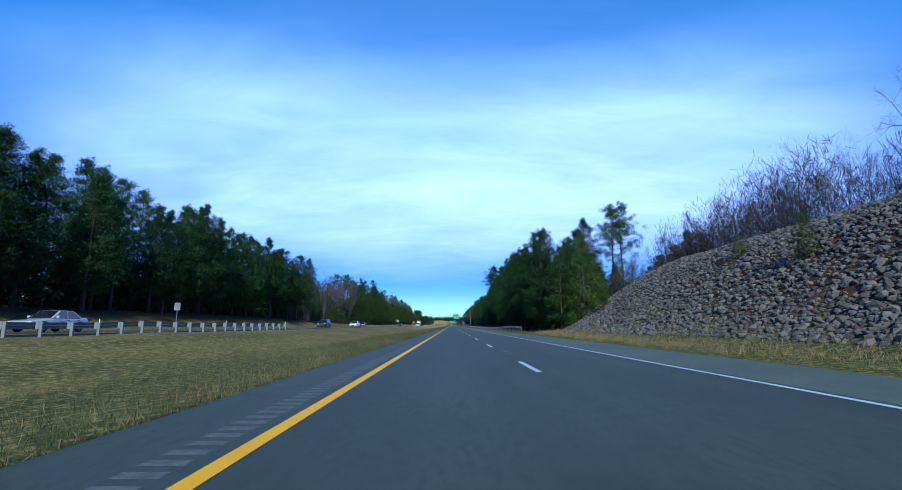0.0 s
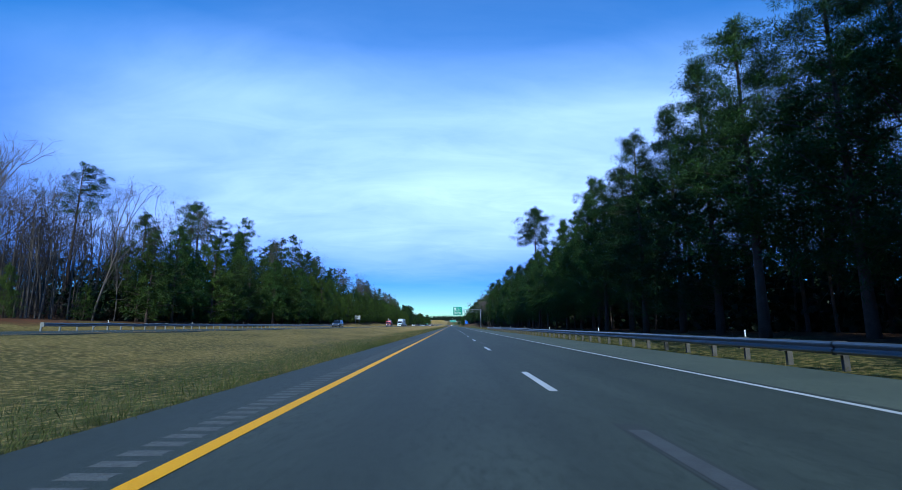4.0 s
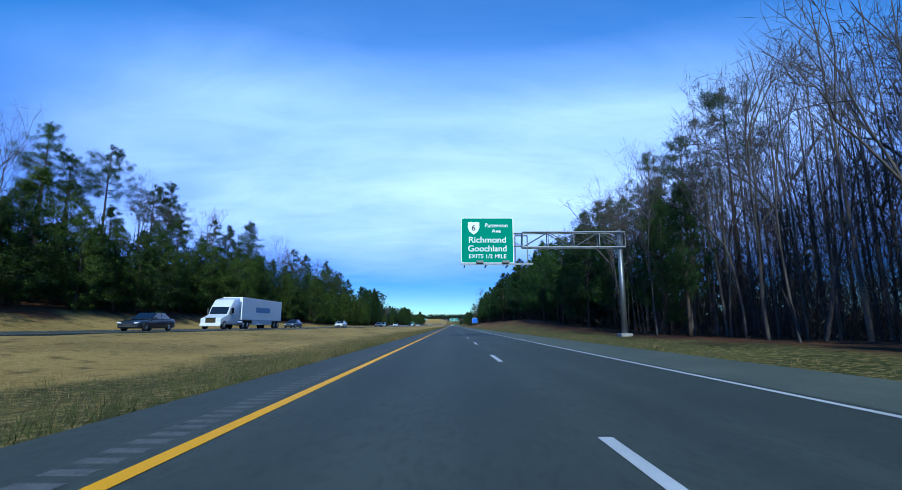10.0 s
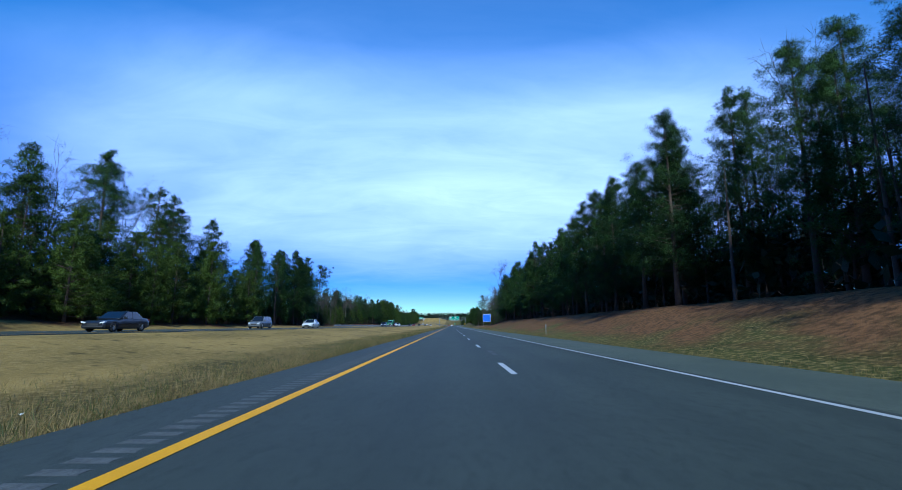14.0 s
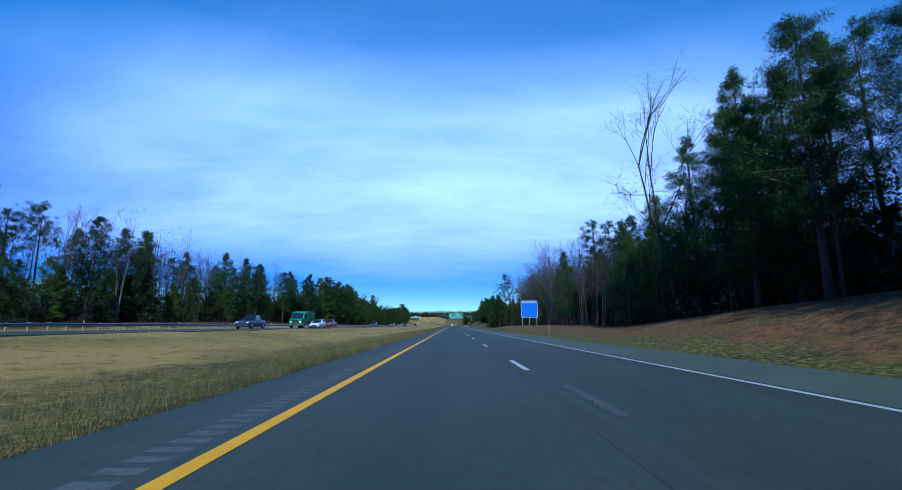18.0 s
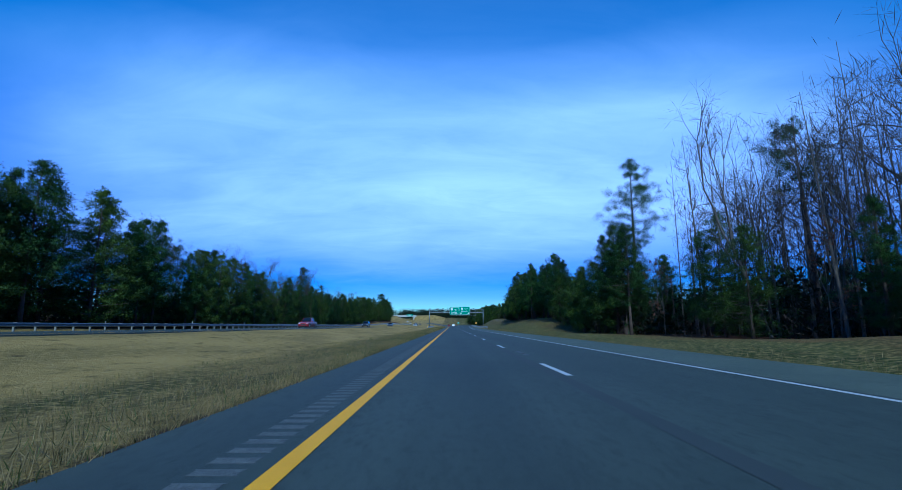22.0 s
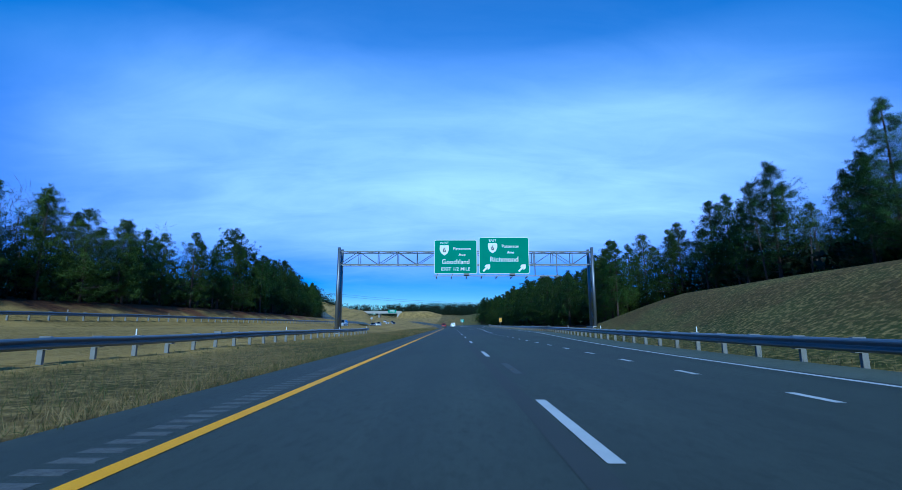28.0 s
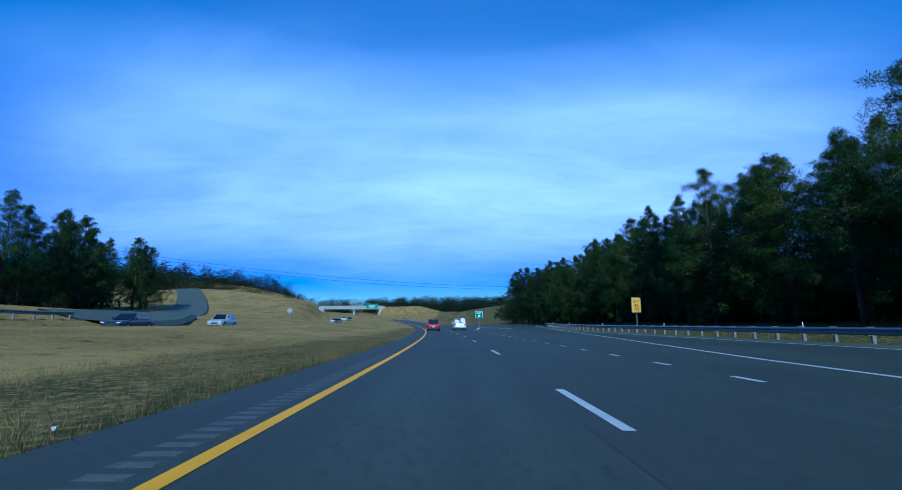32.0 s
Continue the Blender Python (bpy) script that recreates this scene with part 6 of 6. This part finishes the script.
FAR, NEAR = -25.8, -22.2
car("suv", "red", lane(1.1, 1139, 180), "red sport utility car driving ahead in the passing lane", "car")
wp = car("pickup", "white", lane(5.7, 1148, 180), "white pickup truck with round loads driving ahead", "truck")
for x, z in ((-0.45, 1.55), (0.5, 1.3)):
    part("round_load", Geo().tube((x, 1.3, z), (x, 2.6, z), 0.42, 0.40, 16), M_SIGN_WHITE, wp, "white round load in the bed", bevel=0.03)
TRAFFIC = (
    ("sedan", "silver", FAR, 34.0, "silver sedan on the opposite carriageway", "car"),
    ("suv", "black", FAR, 104.0, "black sport utility car on the opposite carriageway", "car"),
    ("sedan", "white", NEAR, 119.0, "white hatchback car on the opposite carriageway", "car"),
    ("sedan", "maroon", FAR, 148.0, "dark red sedan far along the opposite carriageway", "car"),
    ("suv", "navy", FAR, 255.0, "dark blue sport utility car on the opposite carriageway", "car"),
    ("sedan", "black", NEAR, 378.0, "black sedan following the red truck", "car"),
    ("sedan", "navy", FAR, 424.0, "dark sedan behind the white lorry", "car"),
    ("sedan", "white", NEAR, 445.0, "white car far along the opposite carriageway", "car"),
    ("sedan", "black", NEAR, 500.0, "black sedan on the opposite carriageway", "car"),
    ("suv", "grey", FAR, 535.0, "grey sport utility car on the opposite carriageway", "car"),
    ("sedan", "white", NEAR, 548.0, "white sedan behind a grey car", "car"),
    ("pickup", "navy", FAR, 664.0, "dark blue pickup truck beside the far guard rail", "truck"),
    ("sedan", "white", NEAR, 684.0, "white sedan overtaking the green truck", "car"),
    ("suv", "maroon", FAR, 697.0, "dark red sport utility car behind the green truck", "car"),
    ("pickup", "red", FAR, 706.5, "red pickup truck following a dark red car", "truck"),
    ("sedan", "black", NEAR, 746.0, "black sedan on the opposite carriageway", "car"),
    ("pickup", "red", FAR, 823.0, "dark red pickup truck on the opposite carriageway", "truck"),
    ("suv", "black", FAR, 884.0, "black sport utility car beside the far guard rail", "car"),
    ("sedan", "navy", NEAR, 916.0, "dark blue sedan on the opposite carriageway", "car"),
    ("suv", "silver", NEAR, 1042.0, "silver sport utility car on the opposite carriageway", "car"),
    ("sedan", "black", FAR, 1109.5, "black sedan on the opposite carriageway before the ramp", "car"),
    ("suv", "silver", FAR, 1128.0, "silver sport utility car on the opposite carriageway", "car"),
    ("sedan", "black", NEAR, 1200.0, "black sedan coming round the bend", "car"),
    ("sedan", "white", FAR, 1222.0, "white sedan coming round the bend", "car"),
    ("suv", "grey", NEAR, 1246.0, "grey sport utility car coming round the bend", "car"),
    ("suv", "white", FAR, 1275.0, "white sport utility car near the bridge", "car"),
)
for kind, colour, x, s, label, cat in TRAFFIC:
    car(kind, colour, lane(x, s), label, cat)


def lorry(at):
    """A white tractor with a long white box trailer, front towards -y."""
    v = thing("semi_trailer_truck", at, "white tractor with a long white box trailer", "truck", group="traffic")
    cab = [(-3.0, 0.55), (-3.05, 1.25), (-1.35, 1.75), (-0.75, 2.75), (0.1, 3.6), (1.6, 3.9), (1.6, 0.55)]
    part("cab", Geo().prism(cab, "x", -1.2, 1.2), P["white"], v, bevel=0.09, smooth=True)
    part("windshield", Geo().prism([(-1.40, 1.82), (-0.80, 2.68), (-0.76, 2.66), (-1.36, 1.80)], "x", -1.05, 1.05), M_GLASS, v)
    for s in (-1, 1):
        part("side_window", Geo().prism([(-0.85, 1.9), (0.1, 1.9), (0.1, 2.6), (-0.5, 2.6)], "x", s * 1.2, s * 1.215), M_GLASS, v)
        part("headlight", Geo().box(s * 0.75, s * 1.15, -3.07, -2.9, 0.95, 1.2), M_LAMP, v, bevel=0.03)
        part("side_mirror", Geo().box(s * 1.3, s * 1.5, -1.1, -1.0, 1.7, 2.5), M_TRIM, v, bevel=0.03)
        part("fuel_tank", Geo().tube((s * 0.95, 1.2, 0.75), (s * 0.95, 2.6, 0.75), 0.33, n=12), M_CHROME, v)
        for y in (-2.1, 2.9, 4.2, 13.6, 14.9):
            wheel(v, s * 1.08, y, 0.5, 0.32)
        part("trailer_skirt", Geo().box(s * 1.2, s * 1.24, 5.5, 12.5, 0.5, 1.2), P["white"], v)
    part("grille", Geo().box(-0.6, 0.6, -3.08, -2.95, 0.75, 1.35), M_CHROME, v, bevel=0.03)
    part("bumper", Geo().box(-1.2, 1.2, -3.15, -2.9, 0.35, 0.7), P["white"], v, bevel=0.05)
    part("chassis", Geo().box(-0.45, 0.45, -1.5, 15.6, 0.75, 1.05), M_TRIM, v)
    part("trailer", Geo().box(-1.28, 1.28, 2.2, 16.2, 1.15, 4.05), M_SIGN_WHITE, v, "white box trailer", bevel=0.04)
    part("emblem", Geo().box(1.281, 1.29, 6.5, 11.5, 2.2, 2.9), plain("blue_grey_emblem", (0.18, 0.3, 0.5), 0.5), v, "pale blue bar emblem")
    return v


def boom_truck(at):
    """A red cab-over truck that carries a folded white boom, front towards -y."""
    v = thing("boom_truck", at, "red cab-over truck carrying a folded pale grey boom", "truck", group="traffic")
    part("cab", Geo().prism([(-4.5, 0.6), (-4.55, 1.7), (-4.35, 2.9), (-2.6, 2.95), (-2.5, 0.6)], "x", -1.22, 1.22), P["red"], v, bevel=0.07, smooth=True)
    part("windshield", Geo().prism([(-4.55, 1.78), (-4.37, 2.72), (-4.33, 2.72), (-4.51, 1.78)], "x", -1.08, 1.08), M_GLASS, v)
    part("windshield_pillar", Geo().prism([(-4.565, 1.75), (-4.375, 2.75), (-4.34, 2.75), (-4.53, 1.75)], "x", -0.04, 0.04), P["red"], v)
    part("grille", Geo().box(-0.55, 0.55, -4.6, -4.45, 0.85, 1.55), M_TRIM, v, bevel=0.03)
    part("bumper", Geo().box(-1.22, 1.22, -4.75, -4.5, 0.42, 0.72), M_CHROME, v, bevel=0.04)
    for s in (-1, 1):
        part("headlight", Geo().box(s * 0.72, s * 1.1, -4.6, -4.5, 1.0, 1.25), M_LAMP, v, bevel=0.03)
        part("side_window", Geo().prism([(-4.2, 1.8), (-3.0, 1.8), (-3.0, 2.65), (-4.1, 2.65)], "x", s * 1.22, s * 1.235), M_GLASS, v)
        for y in (-3.6, -1.6, 2.6, 3.9):
            wheel(v, s * 1.05, y, 0.52, 0.34)
        part("outrigger", Geo().box(s * 0.9, s * 1.2, -2.1, -1.85, 0.5, 2.3), M_SIGN_WHITE, v, bevel=0.03)
        part("side_tank", Geo().box(s * 0.55, s * 1.2, -1.0, 4.6, 1.15, 2.1), P["red"], v, bevel=0.06)
    part("chassis", Geo().box(-0.45, 0.45, -4.0, 4.8, 0.7, 1.1), M_TRIM, v)
    part("turret", Geo().tube((0, -2.1, 1.2), (0, -2.1, 3.4), 0.4, 0.35, 12), M_STEEL, v)
    part("boom", Geo().prism([(-2.5, 3.45), (-2.5, 4.15), (4.6, 3.45), (4.6, 3.05)], "x", -0.45, 0.1), M_POST, v, "long pale grey folded boom", bevel=0.04)
    part("boom_section", Geo().prism([(-2.2, 2.75), (-2.2, 3.15), (6.2, 2.9), (6.2, 2.6)], "x", 0.15, 0.5), P["red"], v, bevel=0.03)
    for k in range(7):
        part("pipe_clamp", Geo().tube((0.35, -1.6 + k * 1.15, 2.6), (0.35, -1.6 + k * 1.15, 3.1), 0.09, n=8), M_SIGN_WHITE, v)
    part("hopper", Geo().prism([(-0.9, 1.3), (0.9, 1.3), (0.6, 0.6), (-0.6, 0.6)], "y", 4.7, 5.5), M_TRIM, v, bevel=0.03)
    return v


def box_truck(at):
    v = thing("green_truck", at, "green heavy truck with a square cab", "truck", group="traffic")
    part("cab", Geo().prism([(-3.4, 0.6), (-3.45, 1.6), (-2.3, 1.75), (-2.0, 2.8), (-0.6, 2.9), (-0.6, 0.6)], "x", -1.15, 1.15), P["green"], v, bevel=0.07, smooth=True)
    part("windshield", Geo().prism([(-2.33, 1.8), (-2.05, 2.66), (-2.0, 2.64), (-2.28, 1.78)], "x", -1.0, 1.0), M_GLASS, v)
    part("grille", Geo().box(-0.5, 0.5, -3.5, -3.38, 0.8, 1.5), M_CHROME, v, bevel=0.03)
    part("bumper", Geo().box(-1.15, 1.15, -3.6, -3.35, 0.4, 0.7), M_CHROME, v, bevel=0.04)
    part("dump_body", Geo().prism([(-0.4, 1.2), (-0.4, 3.0), (4.2, 3.0), (4.2, 1.6), (3.6, 1.2)], "x", -1.22, 1.22), P["green"], v, bevel=0.05)
    part("chassis", Geo().box(-0.45, 0.45, -3.0, 4.0, 0.7, 1.1), M_TRIM, v)
    for s in (-1, 1):
        part("headlight", Geo().box(s * 0.65, s * 1.0, -3.47, -3.38, 0.95, 1.2), M_LAMP, v, bevel=0.03)
        part("side_window", Geo().prism([(-1.9, 1.8), (-0.8, 1.8), (-0.8, 2.6), (-1.75, 2.6)], "x", s * 1.15, s * 1.165), M_GLASS, v)
        for y in (-2.4, 2.0, 3.2):
            wheel(v, s * 1.02, y, 0.5, 0.32)
    return v


boom_truck(lane(FAR, 352.0) @ Matrix.Diagonal((0.86, 0.80, 0.86, 1)))
lorry(lane(FAR, 398.0))
box_truck(lane(FAR, 686.0))
